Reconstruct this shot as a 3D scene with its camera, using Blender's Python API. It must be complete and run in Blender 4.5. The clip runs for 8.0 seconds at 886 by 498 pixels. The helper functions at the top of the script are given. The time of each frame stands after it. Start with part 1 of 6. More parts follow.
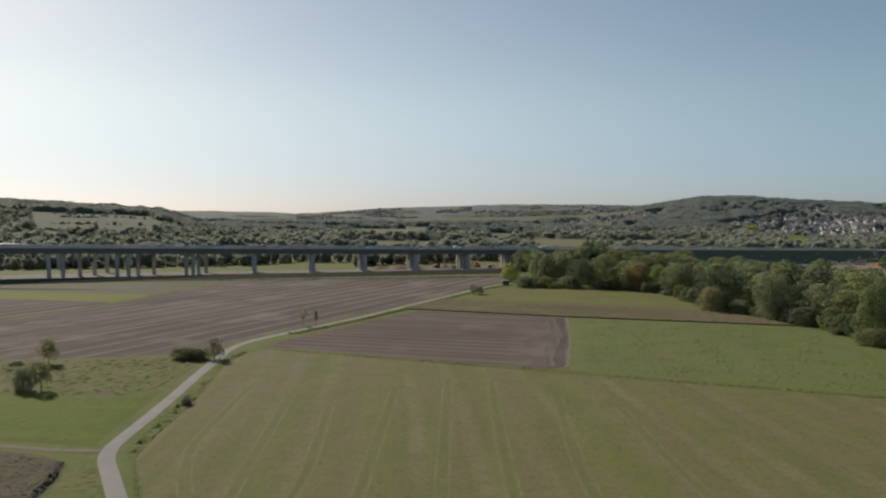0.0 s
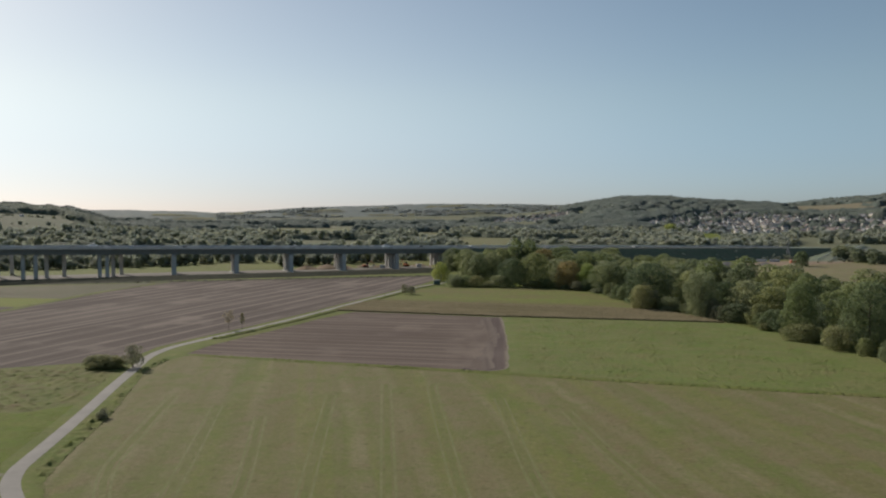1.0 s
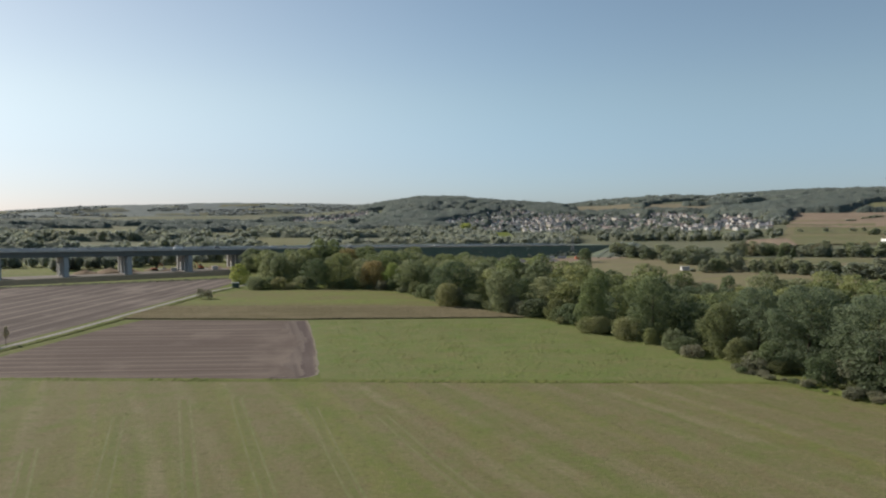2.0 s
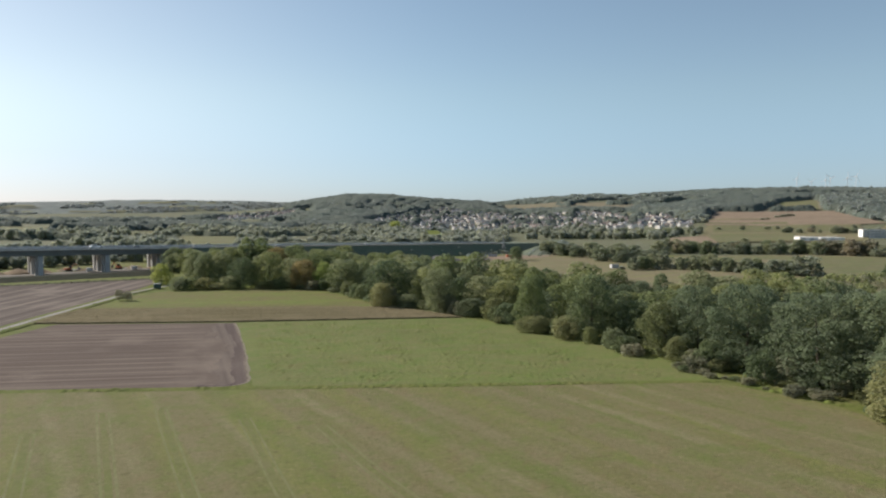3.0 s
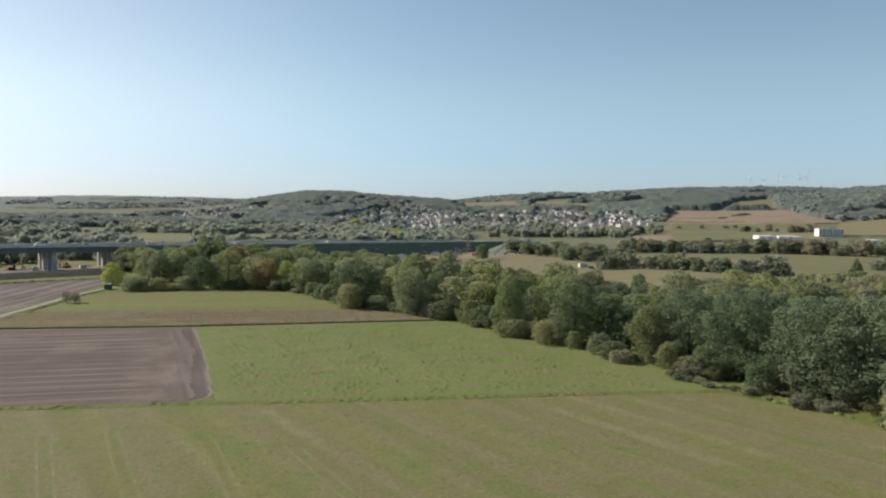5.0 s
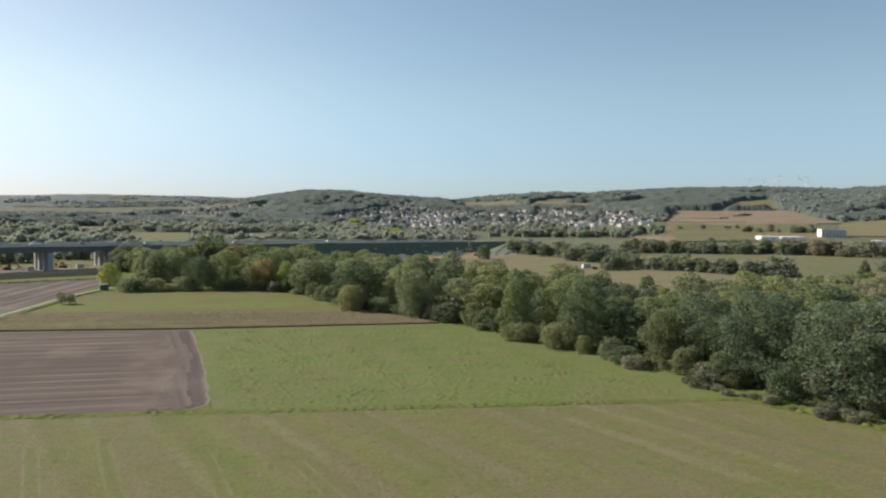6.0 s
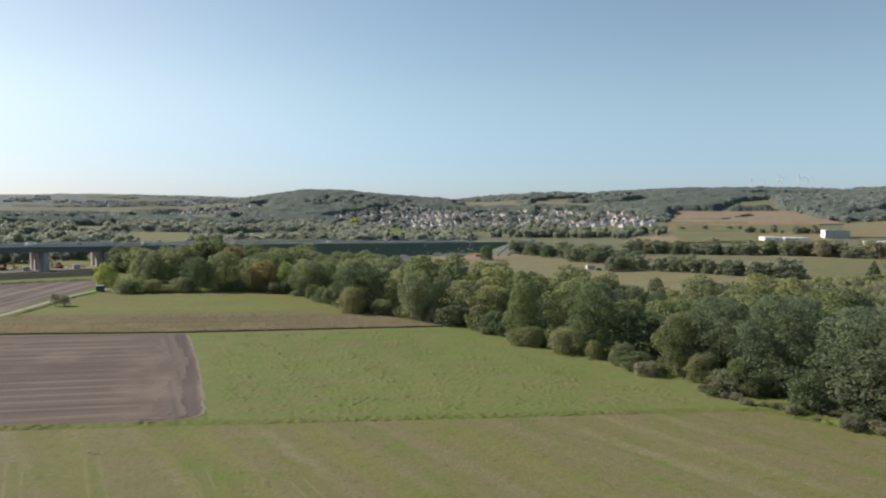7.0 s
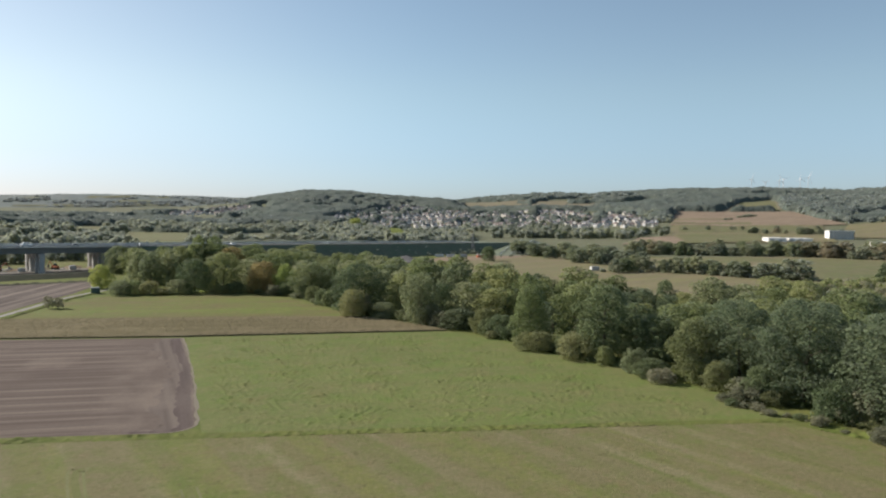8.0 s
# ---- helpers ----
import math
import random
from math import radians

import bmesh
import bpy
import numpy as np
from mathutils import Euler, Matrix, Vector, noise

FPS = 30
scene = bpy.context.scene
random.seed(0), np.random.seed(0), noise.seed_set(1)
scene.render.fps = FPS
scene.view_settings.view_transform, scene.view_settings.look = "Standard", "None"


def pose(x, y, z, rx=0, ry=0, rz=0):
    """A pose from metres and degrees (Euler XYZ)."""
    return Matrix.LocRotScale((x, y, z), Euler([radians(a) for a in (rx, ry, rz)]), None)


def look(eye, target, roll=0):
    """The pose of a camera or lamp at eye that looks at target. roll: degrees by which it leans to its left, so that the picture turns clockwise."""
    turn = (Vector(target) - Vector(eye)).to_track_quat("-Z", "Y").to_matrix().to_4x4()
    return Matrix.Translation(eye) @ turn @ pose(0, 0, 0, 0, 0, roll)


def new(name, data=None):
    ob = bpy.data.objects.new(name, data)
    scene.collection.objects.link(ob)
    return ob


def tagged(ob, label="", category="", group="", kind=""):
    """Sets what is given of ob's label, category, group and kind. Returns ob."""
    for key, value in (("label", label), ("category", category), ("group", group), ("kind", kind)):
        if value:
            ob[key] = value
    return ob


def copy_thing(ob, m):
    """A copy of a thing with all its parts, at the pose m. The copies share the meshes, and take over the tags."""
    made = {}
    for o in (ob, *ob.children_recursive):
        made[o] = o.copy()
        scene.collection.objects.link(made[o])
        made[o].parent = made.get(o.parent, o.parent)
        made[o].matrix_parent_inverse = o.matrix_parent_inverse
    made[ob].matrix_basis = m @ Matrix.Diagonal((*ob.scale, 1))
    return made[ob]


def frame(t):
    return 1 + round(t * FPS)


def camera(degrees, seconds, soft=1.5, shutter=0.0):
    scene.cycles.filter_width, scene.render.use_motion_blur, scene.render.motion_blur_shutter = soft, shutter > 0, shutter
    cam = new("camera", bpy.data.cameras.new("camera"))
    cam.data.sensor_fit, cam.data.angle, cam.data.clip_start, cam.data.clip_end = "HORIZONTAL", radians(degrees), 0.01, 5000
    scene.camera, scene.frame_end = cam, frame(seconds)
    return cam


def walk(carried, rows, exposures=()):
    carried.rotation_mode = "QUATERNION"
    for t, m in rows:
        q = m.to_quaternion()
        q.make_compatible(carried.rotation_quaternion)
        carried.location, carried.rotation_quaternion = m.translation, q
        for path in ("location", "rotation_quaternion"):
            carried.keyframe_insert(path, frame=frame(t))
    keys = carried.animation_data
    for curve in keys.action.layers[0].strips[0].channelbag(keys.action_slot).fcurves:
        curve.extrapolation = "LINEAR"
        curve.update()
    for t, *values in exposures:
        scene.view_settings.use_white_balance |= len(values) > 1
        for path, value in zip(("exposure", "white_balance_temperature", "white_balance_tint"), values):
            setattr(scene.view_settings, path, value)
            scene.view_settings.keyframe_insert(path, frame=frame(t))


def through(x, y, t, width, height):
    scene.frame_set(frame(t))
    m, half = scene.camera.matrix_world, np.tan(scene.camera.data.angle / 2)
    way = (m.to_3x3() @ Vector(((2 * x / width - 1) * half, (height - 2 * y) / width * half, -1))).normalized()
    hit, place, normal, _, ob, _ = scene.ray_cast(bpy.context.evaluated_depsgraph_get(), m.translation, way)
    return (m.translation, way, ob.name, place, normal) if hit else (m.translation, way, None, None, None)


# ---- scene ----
cam = camera(61.46, 8.0, soft=2.2)
PATH = [
    (0, (9.21, -0.79, 35.40), (-16.21, 95.83, 31.16), -0.23),
    (0.1, (8.69, -0.28, 35.36), (-16.68, 96.35, 31.11), -0.24),
    (0.2, (8.20, 0.24, 35.32), (-17.10, 96.90, 31.07), -0.24),
    (0.3, (7.74, 0.78, 35.29), (-17.40, 97.47, 31.02), -0.24),
    (0.4, (7.30, 1.32, 35.25), (-17.58, 98.09, 30.98), -0.24),
    (0.5, (6.88, 1.88, 35.22), (-17.64, 98.73, 30.93), -0.24),
    (0.6, (6.48, 2.44, 35.19), (-17.47, 99.43, 30.89), -0.24),
    (0.7, (6.10, 3.01, 35.16), (-16.57, 100.31, 30.84), -0.24),
    (0.8, (5.73, 3.59, 35.13), (-15.00, 101.32, 30.80), -0.24),
    (0.9, (5.39, 4.18, 35.11), (-12.88, 102.40, 30.76), -0.24),
    (1, (5.06, 4.77, 35.08), (-10.51, 103.46, 30.71), -0.24),
    (1.1, (4.74, 5.37, 35.06), (-8.18, 104.44, 30.67), -0.23),
    (1.2, (4.44, 5.98, 35.04), (-5.30, 105.40, 30.63), -0.23),
    (1.3, (4.16, 6.59, 35.01), (-1.10, 106.35, 30.59), -0.22),
    (1.4, (3.88, 7.21, 35.00), (4.03, 107.11, 30.55), -0.22),
    (1.5, (3.62, 7.83, 34.98), (9.36, 107.56, 30.51), -0.21),
    (1.6, (3.37, 8.46, 34.96), (13.57, 107.83, 30.47), -0.21),
    (1.7, (3.12, 9.09, 34.94), (14.12, 108.38, 30.44), -0.20),
    (2.8, (0.99, 16.19, 34.84), (17.96, 114.62, 30.08), -0.09),
    (2.9, (0.84, 16.84, 34.83), (19.60, 114.95, 30.06), -0.08),
    (3, (0.69, 17.49, 34.83), (21.36, 115.22, 30.03), -0.07),
    (3.1, (0.55, 18.15, 34.83), (23.51, 115.36, 30.01), -0.05),
    (3.2, (0.41, 18.80, 34.82), (25.50, 115.48, 29.98), -0.04),
    (3.3, (0.28, 19.46, 34.82), (26.27, 115.90, 29.96), -0.03),
    (3.4, (0.15, 20.11, 34.82), (26.24, 116.52, 29.94), -0.01),
    (3.5, (0.03, 20.76, 34.82), (26.08, 117.19, 29.92), 0.00),
    (3.6, (-0.09, 21.41, 34.82), (25.95, 117.84, 29.90), 0.01),
    (4, (-0.51, 24.01, 34.83), (25.52, 120.44, 29.84), 0.07),
    (4.5, (-0.91, 27.24, 34.85), (25.09, 123.67, 29.78), 0.14),
    (5, (-1.17, 30.44, 34.88), (24.92, 126.84, 29.75), 0.21),
    (5.5, (-1.29, 33.62, 34.92), (24.89, 129.99, 29.74), 0.27),
    (6, (-1.25, 36.80, 34.95), (24.98, 133.16, 29.76), 0.33),
    (6.5, (-1.07, 39.99, 34.98), (25.16, 136.35, 29.78), 0.38),
    (7, (-0.77, 43.24, 35.01), (25.47, 139.60, 29.82), 0.41),
    (7.5, (-0.40, 46.58, 35.02), (25.81, 142.95, 29.86), 0.43),
    (8, (-0.02, 50.07, 35.03), (26.19, 146.43, 29.89), 0.44),
]
walk(cam, [(t, look(eye, target, roll)) for t, eye, target, roll in PATH], [(0, -0.07, 6900, 10), (1.0, 0.0, 6800, 10), (1.7, 0.18, 6700, 10), (3.0, 0.5, 6680, 10), (3.5, 0.55, 6680, 10), (8, 0.56, 6680, 10)])

# ---- light ----
SUN_AZ, SUN_EL = -52.0, 31.0
world = bpy.data.worlds.new("sky")
scene.world = world
world.use_nodes = True
wn = world.node_tree
sky = wn.nodes.new("ShaderNodeTexSky")
sky.sky_type, sky.sun_disc = "NISHITA", False
sky.sun_elevation, sky.sun_rotation = radians(SUN_EL), radians(SUN_AZ)
sky.altitude, sky.air_density, sky.dust_density, sky.ozone_density = 900, 1.0, 1.0, 1.6
wn.nodes["Background"].inputs["Strength"].default_value = 0.088
pale = wn.nodes.new("ShaderNodeHueSaturation")
pale.inputs["Saturation"].default_value = 0.85
wn.links.new(sky.outputs["Color"], pale.inputs["Color"])
cool = wn.nodes.new("ShaderNodeMix")
cool.data_type, cool.blend_type = "RGBA", "MULTIPLY"
cool.inputs[0].default_value, cool.inputs[7].default_value = 1.0, (0.93, 1.0, 1.02, 1)
wn.links.new(pale.outputs["Color"], cool.inputs[6])


def sky_range(value, lo, hi):
    node = wn.nodes.new("ShaderNodeMapRange")
    node.interpolation_type = "SMOOTHSTEP"
    wn.links.new(value, node.inputs["Value"])
    node.inputs["From Min"].default_value, node.inputs["From Max"].default_value = lo, hi
    return node.outputs[0]


def sky_mix(fac, a, b, blend="MIX"):
    node = wn.nodes.new("ShaderNodeMix")
    node.data_type, node.blend_type = "RGBA", blend
    for sock, value in ((node.inputs[0], fac), (node.inputs[6], a), (node.inputs[7], b)):
        if isinstance(value, bpy.types.NodeSocket):
            wn.links.new(value, sock)
        else:
            sock.default_value = value
    return node.outputs[2]


# milky autumn haze: whiter towards the sun, bluer along the rest of the horizon
aim = wn.nodes.new("ShaderNodeTexCoord")
split = wn.nodes.new("ShaderNodeSeparateXYZ")
wn.links.new(aim.outputs["Generated"], split.inputs[0])
facing = wn.nodes.new("ShaderNodeVectorMath")
facing.operation = "DOT_PRODUCT"
wn.links.new(aim.outputs["Generated"], facing.inputs[0])
facing.inputs[1].default_value = (math.sin(radians(SUN_AZ)), math.cos(radians(SUN_AZ)), 0)
sunward = sky_range(facing.outputs["Value"], 0.35, 0.85)
low = sky_mix(sunward, (0.68, 0.78, 1.05, 1), (0.69, 0.71, 0.94, 1))
high = sky_mix(sunward, (0.98, 1.0, 0.965, 1), (1.16, 1.06, 0.97, 1))
haze = sky_mix(sky_range(split.outputs["Z"], -0.01, 0.17), low, high)
wn.links.new(sky_mix(1.0, cool.outputs[2], haze, "MULTIPLY"), wn.nodes["Background"].inputs["Color"])
sun_data = bpy.data.lights.new("sun", "SUN")
sun_data.energy, sun_data.angle, sun_data.color = 4.95, radians(0.6), (1.0, 0.94, 0.88)
sun = new("sun", sun_data)
sun_from = Vector((math.sin(radians(SUN_AZ)) * math.cos(radians(SUN_EL)), math.cos(radians(SUN_AZ)) * math.cos(radians(SUN_EL)), math.sin(radians(SUN_EL))))
sun.matrix_world = look(sun_from * 800 + Vector((0, 200, 0)), (0, 200, 0))

rng = np.random.default_rng(7)


# ---- materials ----
class Mat:
    """A node material under construction."""

    def __init__(self, name, rough=0.9, spec=0.2, metal=0.0):
        self.m = bpy.data.materials.new(name)
        self.m.use_nodes = True
        self.t = self.m.node_tree
        self.b = self.t.nodes["Principled BSDF"]
        self.b.inputs["Roughness"].default_value = rough
        self.b.inputs["Specular IOR Level"].default_value = spec
        self.b.inputs["Metallic"].default_value = metal
        self.geo = self.t.nodes.new("ShaderNodeNewGeometry")

    def n(self, kind, **inputs):
        node = self.t.nodes.new(kind)
        for key, value in inputs.items():
            self.put(node.inputs[key.replace("_", " ")], value)
        return node

    def put(self, socket, value):
        if isinstance(value, bpy.types.NodeSocket):
            self.t.links.new(value, socket)
        else:
            socket.default_value = value

    def noise(self, scale, detail=3.0, rough=0.55, stretch=None, turn=0.0):
        v = self.geo.outputs["Position"]
        if stretch:
            mp = self.n("ShaderNodeMapping", Vector=v, Rotation=(0, 0, radians(turn)))
            st = self.n("ShaderNodeMapping", Vector=mp.outputs[0], Scale=stretch)
            v = st.outputs[0]
        return self.n("ShaderNodeTexNoise", Vector=v, Scale=scale, Detail=detail, Roughness=rough).outputs["Fac"]

    def wave(self, period, turn, distortion=0.0, detail_scale=1.0):
        """Bands across the direction that turn gives, degrees from +x."""
        mp = self.n("ShaderNodeMapping", Vector=self.geo.outputs["Position"], Rotation=(0, 0, radians(-turn)))
        w = self.n("ShaderNodeTexWave", Vector=mp.outputs[0], Scale=0.314 / period, Distortion=distortion, Detail=2.0)
        w.bands_direction = "Y"
        w.inputs["Detail Scale"].default_value = detail_scale
        return w.outputs["Fac"]

    def span(self, fac, lo, hi, a=0.0, b=1.0):
        r = self.n("ShaderNodeMapRange", Value=fac)
        for key, value in (("From Min", lo), ("From Max", hi), ("To Min", a), ("To Max", b)):
            r.inputs[key].default_value = value
        return r.outputs[0]

    def math(self, op, a, b):
        node = self.t.nodes.new("ShaderNodeMath")
        node.operation = op
        self.put(node.inputs[0], a)
        self.put(node.inputs[1], b)
        return node.outputs[0]

    def mix(self, fac, a, b, blend="MIX"):
        node = self.t.nodes.new("ShaderNodeMix")
        node.data_type, node.blend_type = "RGBA", blend
        self.put(node.inputs[0], fac)
        for sock, value in ((node.inputs[6], a), (node.inputs[7], b)):
            self.put(sock, value if isinstance(value, bpy.types.NodeSocket) else (*value, 1))
        return node.outputs[2]

    def bump(self, height, strength=0.4, distance=0.1):
        b = self.n("ShaderNodeBump", Height=height, Strength=strength, Distance=distance)
        self.t.links.new(b.outputs[0], self.b.inputs["Normal"])

    def fuzz(self, weight, tint=(0.86, 0.92, 0.94)):
        """The soft sheen of countless small leaves that catch the low light; on far growth it imitates haze."""
        self.b.inputs["Sheen Weight"].default_value = weight
        self.b.inputs["Sheen Roughness"].default_value = 0.55
        self.b.inputs["Sheen Tint"].default_value = (*tint, 1)

    def done(self, color):
        self.put(self.b.inputs["Base Color"], color if isinstance(color, bpy.types.NodeSocket) else (*color, 1))
        return self.m


def grass_mat(name, a, b, dry, bands=None, patch=0.03, fine=0.8, lump=0.25, streak=None, fuzz=0.0, mottle=0.0):
    """Grass: two greens in patches, dry spots and fine grain; bands: rows of (period, turn, strength, tone)."""
    k = Mat(name, 0.95, 0.1)
    c = k.mix(k.span(k.noise(patch, 4), 0.35, 0.65), a, b)
    c = k.mix(k.span(k.noise(patch * 4.3, 5, 0.65), 0.48, 0.7, 0, 0.8), c, dry)
    c = k.mix(k.span(k.noise(patch * 1.7, 3, 0.5, stretch=(1, 0.25, 1), turn=-15), 0.5, 0.7, 0, 0.5), c, tuple(v * 0.8 for v in a))
    for period, turn, strength, tone in bands or ():
        f = k.span(k.wave(period, turn, 1.2, 0.3), 0.55, 0.95, 0, strength)
        f = k.math("MULTIPLY", f, k.span(k.noise(0.05, 3), 0.3, 0.52))
        c = k.mix(f, c, tone)
    if streak:
        turn, strength, run = (*streak, 0.18)[:3]
        c = k.mix(k.span(k.noise(0.16, 4, 0.6, stretch=(run, 1, 1), turn=-turn), 0.46, 0.57, 0, strength), c, tuple(v * 0.92 for v in dry))
        c = k.mix(k.span(k.noise(0.1, 4, 0.6, stretch=(run, 1, 1), turn=-turn), 0.5, 0.6, 0, strength), c, (a[0] * 1.12, a[1] * 1.2, a[2] * 0.9))
    c = k.mix(k.span(k.noise(fine * 0.4, 4, 0.65), 0.5, 0.68, 0, 0.6), c, tuple(v * 0.9 for v in dry))
    c = k.mix(k.span(k.noise(fine * 0.23, 4, 0.6), 0.52, 0.7, 0, 0.5), c, (a[0] * 0.82, a[1] * 1.02, a[2] * 0.8))
    if mottle:
        c = k.mix(k.span(k.noise(0.11, 5, 0.7), 0.5, 0.68, 0, mottle), c, (a[0] * 0.80, a[1] * 1.08, a[2] * 0.62))
        c = k.mix(k.span(k.noise(0.2, 5, 0.72, stretch=(1, 0.55, 1), turn=20), 0.53, 0.7, 0, mottle), c, (dry[0] * 0.92, dry[1] * 0.80, dry[2] * 0.82))
        c = k.mix(k.span(k.noise(0.55, 4, 0.7), 0.56, 0.70, 0, mottle), c, tuple(v * 0.62 for v in a))
        c = k.mix(k.span(k.noise(0.9, 5, 0.75), 0.54, 0.66, 0, mottle), c, tuple(v * 1.12 for v in dry))
    grain = k.noise(fine, 6, 0.7)
    c = k.mix(k.span(grain, 0.3, 0.7, 0.0, 0.5), c, tuple(v * 0.55 for v in a))
    k.bump(grain, 0.6 if lump < 1 else 1.0, lump)
    k.fuzz(fuzz)
    return k.done(c)


def soil_mat(name, a, b, turn, period, light, edge=None):
    """Tilled soil with furrows and pale, dry streaks along them."""
    k = Mat(name, 1.0, 0.05)
    c = k.mix(k.span(k.noise(0.02, 4), 0.35, 0.65), a, b)
    streak = k.noise(0.5, 4, 0.65, stretch=(0.014, 0.62, 1), turn=-turn)
    c = k.mix(k.span(streak, 0.47, 0.68, 0, 0.75), c, light)
    furrow = k.wave(period, turn, 0.6, 0.2)
    c = k.mix(k.span(furrow, 0.6, 1.0, 0, 0.35), c, tuple(v * 0.6 for v in a))
    crest = k.math("MULTIPLY", k.span(k.wave(period * 1.7, turn, 0.8, 0.15), 0.74, 1.0, 0, 0.8), k.span(k.noise(0.02, 3), 0.36, 0.56))
    c = k.mix(crest, c, light)
    if edge:
        # dusty, unstreaked turning strip along the field's edge: normal of the edge line and its offset
        nx, ny, off = edge
        dot = k.n("ShaderNodeVectorMath", Vector=k.geo.outputs["Position"])
        dot.operation = "DOT_PRODUCT"
        dot.inputs[1].default_value = (nx, ny, 0)
        away = k.math("SUBTRACT", off, dot.outputs["Value"])
        away = k.math("ADD", away, k.span(k.noise(0.25, 4, 0.65, stretch=(0.3, 1, 1)), 0.2, 0.8, -7, 7))
        strip = k.span(away, 17, 9)
        c = k.mix(k.math("MULTIPLY", strip, 0.85), c, b)
        dust = k.math("MULTIPLY", strip, k.span(k.noise(0.11, 4, 0.6, stretch=(1, 0.45, 1)), 0.42, 0.62))
        c = k.mix(k.math("MULTIPLY", dust, 0.65), c, light)
    blot = k.noise(0.035, 4, 0.6)
    c = k.mix(k.span(blot, 0.55, 0.70, 0, 0.8), c, light)
    grain = k.noise(1.5, 5, 0.7)
    c = k.mix(k.span(grain, 0.3, 0.75, 0, 0.35), c, tuple(v * 0.6 for v in a))
    k.bump(grain, 0.8, 0.2)
    return k.done(c)


def leaf_mat(name, tones, through=0.5, spread=0.25, fuzz=0.18):
    """Foliage: tones picked leaf by leaf, shifted tree by tree, with light shining through."""
    k = Mat(name, 0.7, 0.15)
    k.fuzz(fuzz)
    r = k.t.nodes.new("ShaderNodeValToRGB")
    while len(r.color_ramp.elements) < len(tones):
        r.color_ramp.elements.new(0.5)
    for i, (e, tone) in enumerate(zip(r.color_ramp.elements, tones)):
        e.position, e.color = i / (len(tones) - 1), (*tone, 1)
    k.t.links.new(k.geo.outputs["Random Per Island"], r.inputs[0])
    info = k.t.nodes.new("ShaderNodeObjectInfo")
    c = k.mix(k.span(k.noise(0.25, 3), 0.3, 0.7, 0, 0.4), r.outputs[0], tuple(v * 0.6 for v in tones[0]))
    hs = k.n("ShaderNodeHueSaturation", Color=c)
    k.put(hs.inputs["Value"], k.span(info.outputs["Random"], 0, 1, 1 - spread, 1 + spread))
    k.put(hs.inputs["Hue"], k.span(info.outputs["Random"], 0, 1, 0.522, 0.482))
    tr = k.n("ShaderNodeBsdfTranslucent", Color=hs.outputs[0])
    mx = k.t.nodes.new("ShaderNodeMixShader")
    mx.inputs[0].default_value = through
    k.t.links.new(k.b.outputs[0], mx.inputs[1])
    k.t.links.new(tr.outputs[0], mx.inputs[2])
    k.t.links.new(mx.outputs[0], k.t.nodes["Material Output"].inputs["Surface"])
    return k.done(hs.outputs[0])


def plain_mat(name, color, rough=0.7, spec=0.3, metal=0.0, worn=0.35, scale=0.6):
    """A painted or bare hard surface with stains and grain at two scales."""
    k = Mat(name, rough, spec, metal)
    c = k.mix(k.span(k.noise(scale, 4), 0.4, 0.75, 0, worn), color, tuple(v * 0.55 for v in color))
    g = k.noise(scale * 9, 4, 0.7)
    c = k.mix(k.span(g, 0.4, 0.8, 0, worn * 0.6), c, tuple(min(1, v * 1.25) for v in color))
    k.bump(g, 0.2, 0.02)
    return k.done(c)


MOWN = grass_mat("mown_grass", (0.136, 0.136, 0.052), (0.160, 0.146, 0.066), (0.184, 0.158, 0.088),
                 ((26, 108, 0.85, (0.118, 0.142, 0.042)), (8.5, 109, 0.9, (0.206, 0.180, 0.104)), (12, 92, 0.4, (0.188, 0.166, 0.094)), (31, 90, 0.4, (0.146, 0.124, 0.064))), 0.018, 1.5, streak=(108, 0.7, 0.05), mottle=0.65)
MEADOW = grass_mat("meadow_grass", (0.121, 0.147, 0.048), (0.153, 0.166, 0.059), (0.180, 0.172, 0.076), (), 0.03, 0.9, streak=(-8, 0.45), mottle=0.6)
LAWN = grass_mat("lush_grass", (0.100, 0.132, 0.018), (0.124, 0.142, 0.024), (0.138, 0.130, 0.038), ((9, 10, 0.3, (0.130, 0.158, 0.026)),), 0.03, 0.9, mottle=0.55)
CROP = grass_mat("young_crop", (0.130, 0.150, 0.022), (0.145, 0.158, 0.028), (0.150, 0.145, 0.040), ((6, 3, 0.4, (0.118, 0.145, 0.020)),), 0.02, 0.9)
FALLOW = grass_mat("fallow_growth", (0.110, 0.104, 0.062), (0.126, 0.114, 0.074), (0.140, 0.118, 0.086), ((7, 2, 0.4, (0.098, 0.108, 0.050)),), 0.02, 0.7, mottle=0.4)
ROUGH = grass_mat("rough_grass", (0.108, 0.126, 0.034), (0.150, 0.146, 0.050), (0.146, 0.108, 0.066), (), 0.07, 0.5, mottle=0.6)
VERGE = grass_mat("verge_grass", (0.104, 0.130, 0.032), (0.142, 0.152, 0.044), (0.166, 0.148, 0.068), (), 0.08, 0.5)
OLIVE = grass_mat("olive_grass", (0.128, 0.146, 0.044), (0.150, 0.150, 0.052), (0.158, 0.126, 0.062), ((14, -6, 0.35, (0.150, 0.128, 0.060)), (37, -4, 0.5, (0.140, 0.165, 0.045))), 0.02, 0.6, streak=(-6, 0.75), mottle=0.5)
FAR_GRASS = grass_mat("valley_grass", (0.132, 0.142, 0.068), (0.156, 0.150, 0.078), (0.195, 0.162, 0.100), (), 0.012, 0.15, streak=(30, 0.5), mottle=0.5)
